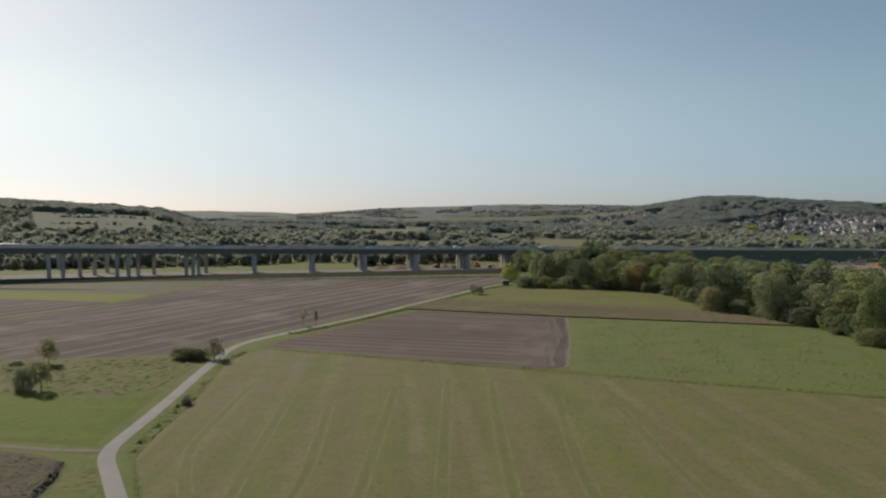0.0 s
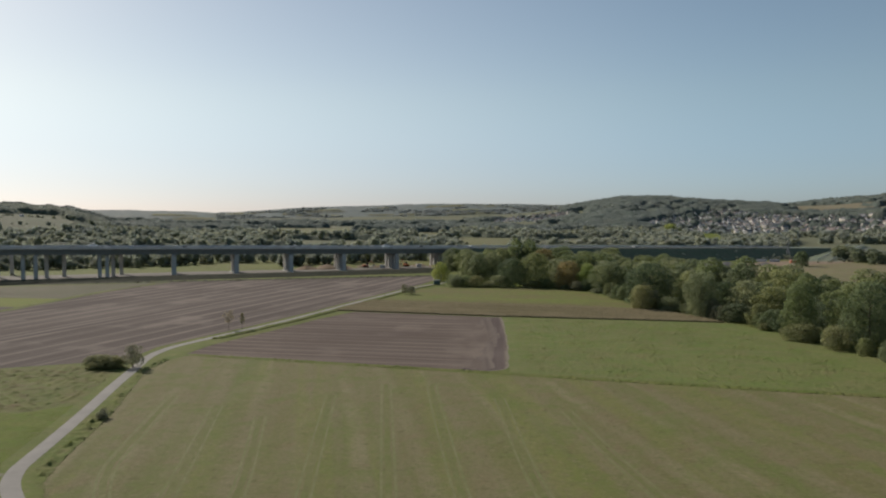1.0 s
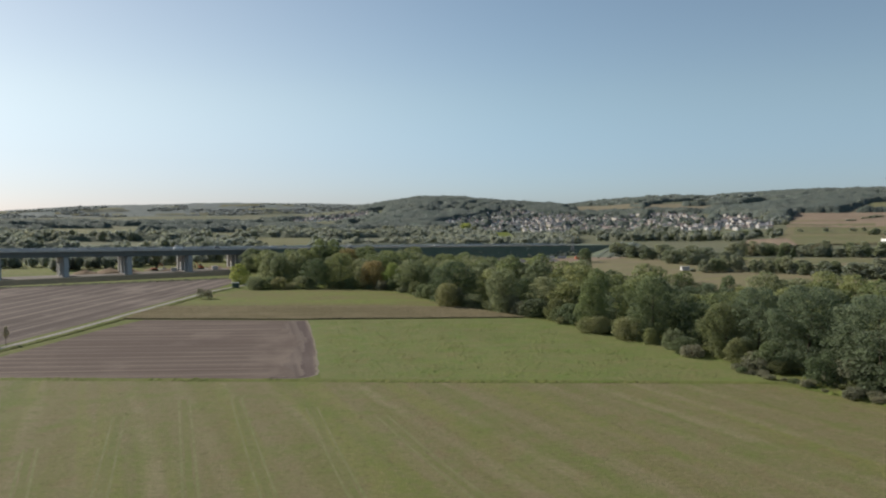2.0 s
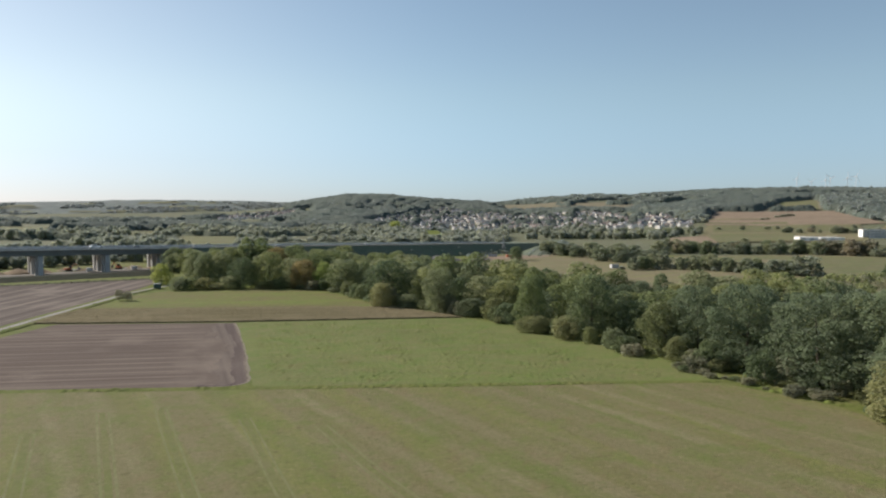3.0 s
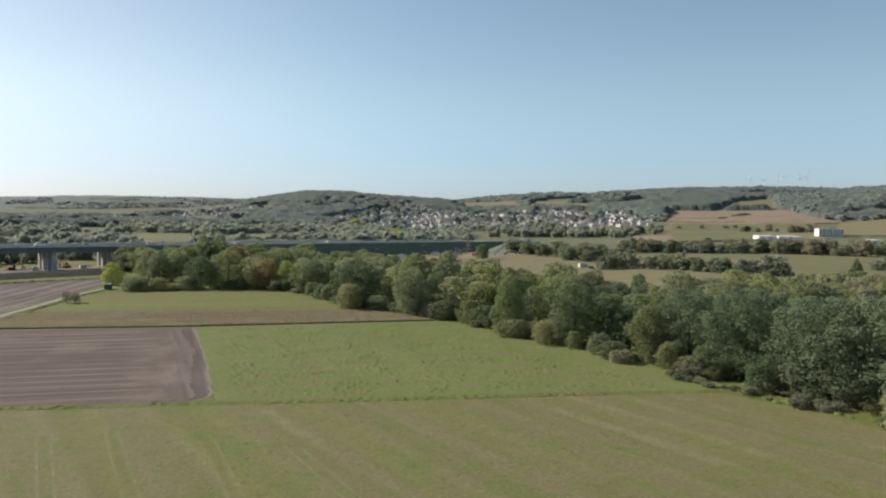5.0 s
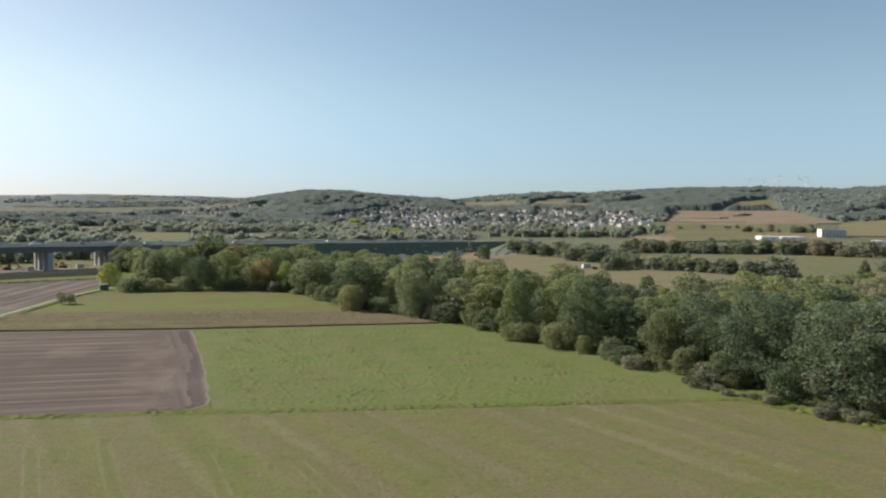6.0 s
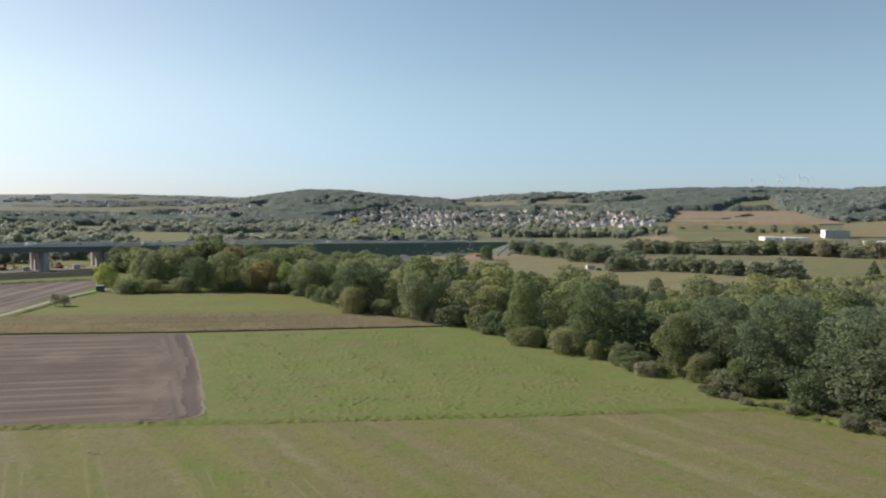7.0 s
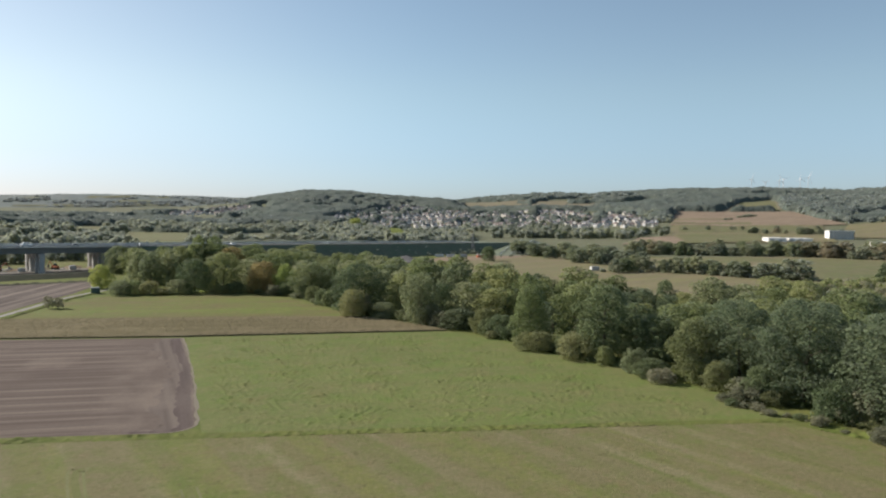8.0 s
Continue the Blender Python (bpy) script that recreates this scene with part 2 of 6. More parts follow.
TAN = grass_mat("dry_grass", (0.200, 0.174, 0.115), (0.185, 0.170, 0.105), (0.220, 0.175, 0.125), (), 0.012, 0.2)
SLOPE = grass_mat("hill_scrub", (0.112, 0.122, 0.072), (0.135, 0.138, 0.078), (0.165, 0.146, 0.092), (), 0.006, 0.05, streak=(20, 0.6), fuzz=0.02, mottle=0.5)
HILL_GRASS = grass_mat("hill_pasture", (0.078, 0.092, 0.052), (0.096, 0.106, 0.058), (0.120, 0.112, 0.070), (), 0.012, 0.1, streak=(20, 0.5), mottle=0.6)
# haze put into the colour: far ridge and hill forest paler and bluer
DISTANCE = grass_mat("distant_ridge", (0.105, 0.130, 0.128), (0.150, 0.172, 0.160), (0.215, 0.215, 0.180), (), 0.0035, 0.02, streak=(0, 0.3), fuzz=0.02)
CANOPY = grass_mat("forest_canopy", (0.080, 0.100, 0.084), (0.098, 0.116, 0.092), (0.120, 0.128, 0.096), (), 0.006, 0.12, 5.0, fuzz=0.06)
# valley sheet lightened too, to imitate the thinner haze there
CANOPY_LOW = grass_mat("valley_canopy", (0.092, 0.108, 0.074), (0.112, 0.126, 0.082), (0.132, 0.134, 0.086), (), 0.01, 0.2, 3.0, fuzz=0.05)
PASTURE = grass_mat("dry_pasture", (0.190, 0.165, 0.098), (0.152, 0.152, 0.072), (0.215, 0.172, 0.115), ((34, 24, 0.6, (0.130, 0.146, 0.060)),), 0.016, 0.3, streak=(25, 0.7), mottle=0.6)
BANK = grass_mat("bank_grass", (0.108, 0.134, 0.082), (0.128, 0.146, 0.090), (0.152, 0.146, 0.100), (), 0.05, 0.4, fuzz=0.08)
LEVEE = grass_mat("levee_weeds", (0.060, 0.064, 0.040), (0.078, 0.078, 0.050), (0.100, 0.088, 0.060), (), 0.05, 0.4)
SOIL = soil_mat("tilled_soil", (0.110, 0.086, 0.073), (0.128, 0.102, 0.086), -3, 3.2, (0.191, 0.154, 0.127), (0.9958, 0.0918, 8.87))
SOIL_BIG = soil_mat("harrowed_soil", (0.103, 0.085, 0.074), (0.119, 0.098, 0.086), 80, 5.5, (0.221, 0.184, 0.157))
SOIL_DARK = soil_mat("headland_soil", (0.094, 0.074, 0.068), (0.106, 0.083, 0.075), 95, 3.0, (0.140, 0.113, 0.098))
SOIL_PALE = soil_mat("headland_turns", (0.128, 0.104, 0.090), (0.138, 0.112, 0.096), 98, 2.4, (0.175, 0.143, 0.120))
RUTTED = plain_mat("rutted_track_surface", (0.155, 0.148, 0.100), 0.95, 0.1, worn=0.6, scale=0.6)
GRAVEL_DUST = plain_mat("dusty_soil", (0.18, 0.158, 0.12), 0.95, 0.1, worn=0.25, scale=0.05)
SOIL_FAR = soil_mat("far_soil", (0.205, 0.158, 0.115), (0.230, 0.178, 0.125), 20, 14, (0.28, 0.22, 0.16))
STUBBLE = soil_mat("maize_ground", (0.132, 0.114, 0.064), (0.150, 0.126, 0.074), -6, 1.5, (0.185, 0.156, 0.096))
GRAVEL = plain_mat("pale_gravel", (0.170, 0.157, 0.138), 0.95, 0.1, worn=1.0, scale=0.035)
ASPHALT_PALE = plain_mat("worn_track_surface", (0.225, 0.212, 0.19), 0.9, 0.15, worn=0.4, scale=0.25)
ASPHALT = plain_mat("asphalt", (0.085, 0.083, 0.08), 0.97, 0.05, worn=0.3, scale=0.2)
CONCRETE = plain_mat("concrete", (0.44, 0.425, 0.40), 0.85, 0.2, worn=0.4, scale=0.25)
STEEL = plain_mat("painted_girder", (0.205, 0.208, 0.208), 0.6, 0.4, worn=0.3, scale=0.3)
RAIL = plain_mat("galvanised_rail", (0.42, 0.43, 0.44), 0.45, 0.5, 0.6, 0.3, 1.0)
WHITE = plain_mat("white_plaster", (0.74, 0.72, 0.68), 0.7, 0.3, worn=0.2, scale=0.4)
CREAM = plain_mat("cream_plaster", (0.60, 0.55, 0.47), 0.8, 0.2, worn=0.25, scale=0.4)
ROOF_RED = plain_mat("clay_tiles", (0.205, 0.166, 0.150), 0.85, 0.2, worn=0.4, scale=0.7)
ROOF_GREY = plain_mat("slate_tiles", (0.17, 0.17, 0.178), 0.7, 0.3, worn=0.4, scale=0.7)
GLASS = plain_mat("dark_glazing", (0.03, 0.04, 0.05), 0.15, 0.6, worn=0.1)
BARK = plain_mat("bark", (0.095, 0.075, 0.058), 0.95, 0.1, worn=0.5, scale=1.5)
RUBBER = plain_mat("rubber", (0.03, 0.03, 0.03), 0.9, 0.1)

LEAF = {
    "dark": leaf_mat("dark_leaves", ((0.120, 0.156, 0.068), (0.168, 0.208, 0.092), (0.222, 0.256, 0.122))),
    "ash": leaf_mat("greyish_leaves", ((0.146, 0.186, 0.094), (0.180, 0.222, 0.115), (0.222, 0.252, 0.148))),
    "willow": leaf_mat("willow_leaves", ((0.168, 0.200, 0.092), (0.232, 0.264, 0.130), (0.292, 0.310, 0.172))),
    "olive": leaf_mat("olive_leaves", ((0.178, 0.212, 0.078), (0.236, 0.268, 0.102), (0.292, 0.310, 0.134)), 0.5, 0.2),
    "hedge": leaf_mat("hedgerow_leaves", ((0.175, 0.200, 0.098), (0.228, 0.254, 0.126), (0.275, 0.285, 0.155)), 0.5, 0.2, 0.5),
    "russet": leaf_mat("russet_leaves", ((0.210, 0.180, 0.100), (0.270, 0.235, 0.128), (0.290, 0.270, 0.150)), 0.5, 0.2, 0.5),
    "bushy": leaf_mat("yellowish_leaves", ((0.180, 0.196, 0.076), (0.236, 0.248, 0.102), (0.285, 0.284, 0.132)), 0.5, 0.18),
    "lime": leaf_mat("bright_leaves", ((0.220, 0.285, 0.070), (0.305, 0.360, 0.095), (0.370, 0.400, 0.130))),
    "autumn": leaf_mat("autumn_leaves", ((0.250, 0.190, 0.078), (0.350, 0.265, 0.105), (0.360, 0.320, 0.125))),
    "brush": leaf_mat("brushwood_leaves", ((0.185, 0.184, 0.110), (0.235, 0.235, 0.142), (0.290, 0.285, 0.180))),
    "orchard": leaf_mat("orchard_leaves", ((0.172, 0.186, 0.086), (0.236, 0.246, 0.114), (0.290, 0.290, 0.148)), 0.55),
    "scrub": leaf_mat("scrub_leaves", ((0.185, 0.192, 0.114), (0.230, 0.234, 0.141), (0.270, 0.260, 0.162)), 0.5),
    "valley": leaf_mat("valley_leaves", ((0.185, 0.210, 0.118), (0.230, 0.255, 0.145), (0.270, 0.280, 0.170)), 0.5, 0.15, 0.5),
}


# ---- mesh tools ----
def link(name, me, mat=None, parent=None, label=""):
    if mat:
        me.materials.append(mat)
    ob = new(name, me)
    ob.parent = parent
    return tagged(ob, label)


def part(name, bm, material, parent=None, label=""):
    """Links a bmesh as one mesh object under a thing or a part."""
    me = bpy.data.meshes.new(name)
    bm.to_mesh(me)
    bm.free()
    return link(name, me, material, parent, label)


def quads_mesh(name, v):
    """A mesh of separate four-cornered faces from an array of shape (n, 4, 3)."""
    n = len(v)
    me = bpy.data.meshes.new(name)
    me.vertices.add(4 * n)
    me.vertices.foreach_set("co", v.reshape(-1))
    me.loops.add(4 * n)
    me.loops.foreach_set("vertex_index", np.arange(4 * n, dtype=np.int32))
    me.polygons.add(n)
    me.polygons.foreach_set("loop_start", np.arange(0, 4 * n, 4, dtype=np.int32))
    me.update()
    me.validate()
    return me


def box(bm, x0, y0, z0, x1, y1, z1, m=None):
    c = bmesh.ops.create_cube(bm, size=1)["verts"]
    t = Matrix.Translation(((x0 + x1) / 2, (y0 + y1) / 2, (z0 + z1) / 2)) @ Matrix.Diagonal((x1 - x0, y1 - y0, z1 - z0, 1))
    bmesh.ops.transform(bm, matrix=(m @ t) if m else t, verts=c)
    return c


def tube(bm, a, b, r0, r1, sides=6):
    a, b = Vector(a), Vector(b)
    turn = (b - a).to_track_quat("Z", "Y").to_matrix().to_4x4()
    bmesh.ops.create_cone(bm, segments=sides, radius1=r0, radius2=r1, depth=(b - a).length, cap_ends=True,
                          matrix=Matrix.Translation((a + b) / 2) @ turn)


def flat(name, pts, z, mat, label="", category="field", thick=0.0):
    """A level piece of ground with the outline pts."""
    bm = bmesh.new()
    f = bm.faces.new([bm.verts.new((x, y, z * 0.5)) for x, y in pts])
    f.normal_update()
    if f.normal.z < 0:
        f.normal_flip()
    if thick:
        r = bmesh.ops.extrude_face_region(bm, geom=[f])
        for v in (g for g in r["geom"] if isinstance(g, bmesh.types.BMVert)):
            v.co.z += thick
        bmesh.ops.recalc_face_normals(bm, faces=bm.faces)
    return tagged(part(name, bm, mat), label, category, kind="structure")


def ribbon(pts, half, z, bm=None, crown=0.0):
    """A strip along a line of points, as a bmesh."""
    bm = bm or bmesh.new()
    pts = [Vector(p) for p in pts]
    rows = []
    for i, p in enumerate(pts):
        d = (pts[min(i + 1, len(pts) - 1)] - pts[max(i - 1, 0)]).normalized()
        side = Vector((-d.y, d.x))
        rows.append([bm.verts.new((*(p + side * o * half), z + crown * (1 - abs(o)))) for o in (-1, -0.4, 0.4, 1)])
    for a, b in zip(rows, rows[1:]):
        for i in range(3):
            bm.faces.new((a[i + 1], a[i], b[i], b[i + 1]))
    return bm


def smooth_line(pts, per=6):
    """Catmull-Rom points through pts."""
    p = [np.array(q, float) for q in pts]
    p = [2 * p[0] - p[1], *p, 2 * p[-1] - p[-2]]
    out = []
    for a, b, c, d in zip(p, p[1:], p[2:], p[3:]):
        for k in range(per):
            s = k / per
            out.append(tuple(0.5 * (2 * b + (c - a) * s + (2 * a - 5 * b + 4 * c - d) * s * s + (3 * b - a - 3 * c + d) * s**3)))
    return out + [tuple(p[-2])]


# ---- terrain ----
CREST = ((-180, 0.0165), (-60, 0.0225), (-45.4, 0.0180), (-40.4, 0.0130), (-35.6, 0.0070), (-33, -0.0060), (-15, -0.0060), (-7, -0.0030), (0.4, 0.0090), (2.4, 0.0150),
         (4.6, 0.0208), (8.1, 0.0208), (12, 0.0143), (16, 0.0105), (18.5, 0.0137), (22.3, 0.0208), (26, 0.0195), (32.2, 0.0260), (38.3, 0.0260), (43.6, 0.0233),
         (45.8, 0.0275), (60, 0.0265), (180, 0.0165))
FAR = ((-180, 0.015), (-35, 0.0100), (-31, 0.0088), (-26, 0.0064), (-21, 0.0105), (-15, 0.0150), (-7, 0.0170), (0.4, 0.0152), (5, 0.013), (180, 0.013))
DIST = ((-180, 1700), (-36, 1700), (-28, 2400), (0, 2600), (15, 2600), (24, 3000), (180, 3000))
FLAT_TO = ((-180, 700), (-34, 640), (-22, 900), (0, 1250), (18, 1300), (31, 830), (180, 800))


def table(rows, a):
    return np.interp(a, [r[0] for r in rows], [r[1] for r in rows])


def height(x, y):
    """The height of the valley floor and the hills."""
    dx, dy = x, y - 30
    r, a = math.hypot(dx, dy), math.degrees(math.atan2(dx, dy))
    r0, r1 = table(FLAT_TO, a), table(DIST, a)
    if r <= r0:
        return 0.0
    top, far = 35 + table(CREST, a) * r1, 20 + table(FAR, a) * 3000
    if r < r1:
        s = (r - r0) / (r1 - r0)
        z = top * (0.35 * s + 0.65 * s * s * (3 - 2 * s))
    else:
        s = min(1, (r - r1) / (4300 - r1))
        dip = min(top, far) * 0.55
        z = (top + (dip - top) * min(1, s * 3) ** 0.8) if s < 0.333 else dip + (far - dip) * ((s - 0.333) / 0.667) ** 1.3
    w = min(1, (r - r0) / 400)
    return z + w * (noise.noise((x / 260, y / 260, 3)) * 5 + noise.noise((x / 90, y / 90, 8)) * 1.6) * min(1, r1 / 2600)


def build_ground():
    azs = sorted({*np.arange(-64, 64.1, 0.8), *np.arange(-180, -64, 8), *np.arange(64, 180, 8)})
    radii = [0, 60, 200, 400, 560, *np.arange(620, 1500, 55), *np.arange(1500, 3200, 75), *np.arange(3200, 4801, 140)]
    bm = bmesh.new()
    rings = []
    for r in radii[1:]:
        rings.append([])
        for a in azs:
            x, y = r * math.sin(radians(a)), 30 + r * math.cos(radians(a))
            rings[-1].append(bm.verts.new((x, y, height(x, y))))
    mid = bm.verts.new((0, 30, 0))
    n = len(azs)
    for i in range(n):
        bm.faces.new((mid, rings[0][(i + 1) % n], rings[0][i]))
        for p, q in zip(rings, rings[1:]):
            bm.faces.new((p[i], p[(i + 1) % n], q[(i + 1) % n], q[i]))
    for f in bm.faces:
        f.smooth = True
    bmesh.ops.recalc_face_normals(bm, faces=bm.faces)
    return tagged(part("ground", bm, SLOPE), "wide grassy valley floor rising to wooded hills", "ground", kind="structure")


build_ground()


RISE = ((3500, -0.1), (3750, 0.35), (4000, 0.75), (4300, 1.0), (4600, 0.9))


def far_height(x, y):
    """The height of the farthest ridge."""
    r, a = math.hypot(x, y - 30), math.degrees(math.atan2(x, y - 30))
    k = table(RISE, r)
    return (35 + table(FAR, a) * 4300) * k + (noise.noise((x / 400, y / 400, 6)) * 8 + noise.noise((x / 70, y / 70, 2)) * 3) * min(k + 0.1, 1)


def build_backdrop():
    """The farthest ridge, at the end of sight."""
    bm = bmesh.new()
    rings = []
    for r, _ in RISE:
        rings.append([])
        for a in np.arange(-70, 70.1, 0.5):
            x, y = r * math.sin(radians(a)), 30 + r * math.cos(radians(a))
            rings[-1].append(bm.verts.new((x, y, far_height(x, y))))
    for p, q in zip(rings, rings[1:]):
        for i in range(len(p) - 1):
            bm.faces.new((p[i], p[i + 1], q[i + 1], q[i])).smooth = True
    bmesh.ops.recalc_face_normals(bm, faces=bm.faces)
    return tagged(part("backdrop", bm, DISTANCE), "distant ridge with fields, painted hazy blue-grey", "hills", kind="structure")


build_backdrop()


def draped(name, corners, mat, label, lift=0.5, nx=14, ny=8, category="field", base=height):
    """A four-cornered field that lies on the terrain."""
    a, b, c, d = (Vector(p) for p in corners)
    bm = bmesh.new()
    g = []
    for j in range(ny + 1):
        g.append([])
        for i in range(nx + 1):
            s, t = i / nx, j / ny
            p = a * (1 - s) * (1 - t) + b * s * (1 - t) + c * s * t + d * (1 - s) * t
            g[-1].append(bm.verts.new((p.x, p.y, base(p.x, p.y) + lift)))
    for j in range(ny):
        for i in range(nx):
            bm.faces.new((g[j][i], g[j][i + 1], g[j + 1][i + 1], g[j + 1][i])).smooth = True
    bmesh.ops.recalc_face_normals(bm, faces=bm.faces)
    return tagged(part(name, bm, mat), label, category, kind="structure")


# ---- fields near the camera ----
flat("grassland", [(-430, -90), (430, -90), (470, 250), (300, 600), (0, 650), (-300, 600), (-480, 480), (-480, 200)], 0.02, VERGE, "grassy ground between the fields", "grass")
ROAD = smooth_line(((-38, -88), (-30.5, 0), (-27.5, 36), (-40, 63.5), (-54.7, 78.8), (-61.4, 85.9), (-66.3, 91.2), (-69.3, 96), (-71.0, 100.5), (-74.6, 111.4), (-80.3, 128),
                    (-86.5, 145.2), (-93.4, 165.5), (-97.4, 177.6), (-98.6, 190.5), (-95.8, 205), (-91.9, 221.6), (-87.6, 240), (-83.2, 264), (-78.6, 293), (-72.7, 326.5), (-66.9, 360), (-60, 383), (-48, 410)))
flat("mown_field", [(-88, 181.5), (-6, 169), (86, 154.2), (97, 149), (101, 139), (103, 131), (103, 119), (105, 90), (106, 20), (110, -60), (-30, -60), (-20, 48), (-48.5, 77), (-58, 86.5), (-64, 94), (-67, 102), (-74.5, 125), (-89.5, 162), (-91, 172)],
     0.04, MOWN, "mown olive-green hayfield with faint tractor tracks")
flat("meadow", [(-6, 170), (92, 154), (92, 166), (88, 182), (86, 199), (79, 213), (71, 231), (61, 254), (58, 257.2), (-14.5, 262.5)], 0.06, MEADOW, "bright green tussocky meadow beside the tree belt")
soft = random.Random(4)


def field_rim(inset, rough, steps=46):
    """The tilled field's rounded edge, from its south side round the corner and up the east side."""
    out = []
    for i in range(9):
        out.append((-24 + i * 1.5, 173.65 - 0.214 * i + inset * 0.45 + soft.uniform(-rough, rough) * 0.5))
    for i in range(1, 8):
        a = -math.pi / 2 + i / 8 * math.pi / 2
        out.append((-12.0 + (5.0 - inset) * math.cos(a), 176.4 + (4.5 - inset * 0.45) * math.sin(a) + soft.uniform(-rough, rough) * 0.5))
    for i in range(steps):
        t = i / (steps - 1)
        out.append((-7.0 - 8.3 * t + 0.8 * math.sin(t * 3.1) - inset * (1.0 + 0.25 * math.sin(t * 9)) + soft.uniform(-rough, rough), 176.8 + 85.0 * t))
    return out


flat("ploughed_field", [(-90, 183), *field_rim(0.0, 0.15), (-15.3, 262), (-70, 270.5), (-77, 250), (-83, 222), (-89.5, 196)], 0.05, SOIL, "brown tilled field with pale furrow streaks")
flat("worked_headland", [*field_rim(0.7, 0.15)[4:], *field_rim(6.0, 1.5)[:3:-1]], 0.066, SOIL_PALE, "pale cross-worked headland of the tilled field")
flat("headland_edge", [*field_rim(0.7, 0.15)[4:], *field_rim(2.9, 0.5)[:3:-1]], 0.08, SOIL_DARK, "dark unworked edge of the tilled field")
flat("field_border", [*field_rim(-0.2, 0.22)[5:], *field_rim(0.3, 0.25)[:4:-1]], 0.095, GRAVEL_DUST, "pale dusty border of the tilled field", "border")
flat("maize_strip", [(-79.5, 273), (-15, 263.5), (58, 258.2), (53, 269), (39, 291), (-2, 299), (-73.5, 308)], 0.05, STUBBLE, "strip of dry brown maize beside the meadow", thick=0.36)
flat("olive_strip", [(-73.4, 308.3), (-2, 299.3), (39, 291.3), (38, 294), (26, 328), (10, 364), (-10, 372), (-48, 380), (-60, 378), (-68, 345)], 0.05, OLIVE, "olive-green strip of grass before the hedge")
flat("harrowed_field", [(-146.5, 151.5), (-126.5, 158), (-109, 168), (-100.5, 168), (-101.5, 179), (-102.5, 190.5), (-99.3, 206), (-95.5, 222), (-91.2, 240), (-86.8, 264), (-82.2, 293), (-76.5, 326), (-70.5, 360), (-66, 380), (-62, 428), (-75, 436), (-145, 404), (-203, 380), (-211, 317), (-201, 260), (-211, 213), (-230, 130)],
     0.05, SOIL_BIG, "wide brown harrowed field with pale drill lines")
flat("side_field", [(-232, 130), (-213, 213), (-203, 258), (-208, 268), (-270, 268), (-330, 250), (-330, 130)], 0.05, SOIL_BIG, "greyish brown ploughed field")
flat("green_strip", [(-208, 269), (-209, 297), (-298, 299), (-400, 299), (-400, 262), (-270, 269)], 0.05, CROP, "narrow strip of fresh yellow-green crop")
flat("brown_strip", [(-209, 298), (-213, 318), (-205, 378), (-300, 335), (-400, 292), (-400, 300)], 0.05, FALLOW, "fallow brown strip below the levee")
flat("rough_pasture", [(-147, 150.5), (-126.5, 157), (-109, 167), (-97.5, 167), (-95.5, 164), (-84.5, 132), (-91, 124), (-105, 124.5), (-116, 120.5), (-160, 108), (-220, 128)], 0.05, ROUGH, "rough tussocky pasture with brown weeds")
flat("green_lawn", [(-116, 120), (-105, 124), (-91, 123.5), (-84.7, 131), (-79, 114), (-74, 99), (-72, 96.3), (-88, 95), (-150, 92), (-160, 107)], 0.06, LAWN, "lush green mown grass beside the track")
flat("weedy_corner", [(-130, 87), (-88, 91.4), (-79.6, 91.5), (-70.6, 88.9), (-66.5, 82.5), (-63.4, 76), (-59, 66), (-75, 45), (-160, 55), (-160, 85)], 0.05, ROUGH, "weedy corner of brown dry grass")
flat("road_verge", [(-54, 75), (-63.5, 85), (-70, 94), (-74, 100), (-80, 117), (-88, 140), (-97, 165), (-101.5, 179), (-102.8, 191), (-99.5, 206), (-95, 223), (-86.5, 265), (-76, 327), (-70, 361), (-64, 380), (-52, 412), (-42, 412), (-48, 372), (-68.4, 345), (-73.8, 307), (-79.8, 271), (-78, 250), (-84, 222), (-90, 196), (-91, 172), (-89.5, 162), (-74.5, 125), (-67, 102), (-64, 94), (-58, 86.5), (-48.5, 77), (-20, 48), (-30, 40), (-45, 62)],
     0.08, VERGE, "uneven grass verge along the farm track", "verge")
tagged(part("farm_road", ribbon(ROAD, 1.22, 0.055, crown=0.05), ASPHALT_PALE), "narrow pale paved farm road curving through fields", "road", kind="structure")
tagged(part("side_track", ribbon(smooth_line(((-70.0, 94.4), (-78, 93.0), (-88, 92.5), (-110, 89), (-150, 80))), 0.75, 0.05), RUTTED), "worn gravel side track", "track", kind="structure")

flat("clearing", [(-64, 380), (-48, 380.5), (-12, 373), (-22, 425), (-58, 440)], 0.06, LAWN, "small green clearing behind the hedge")


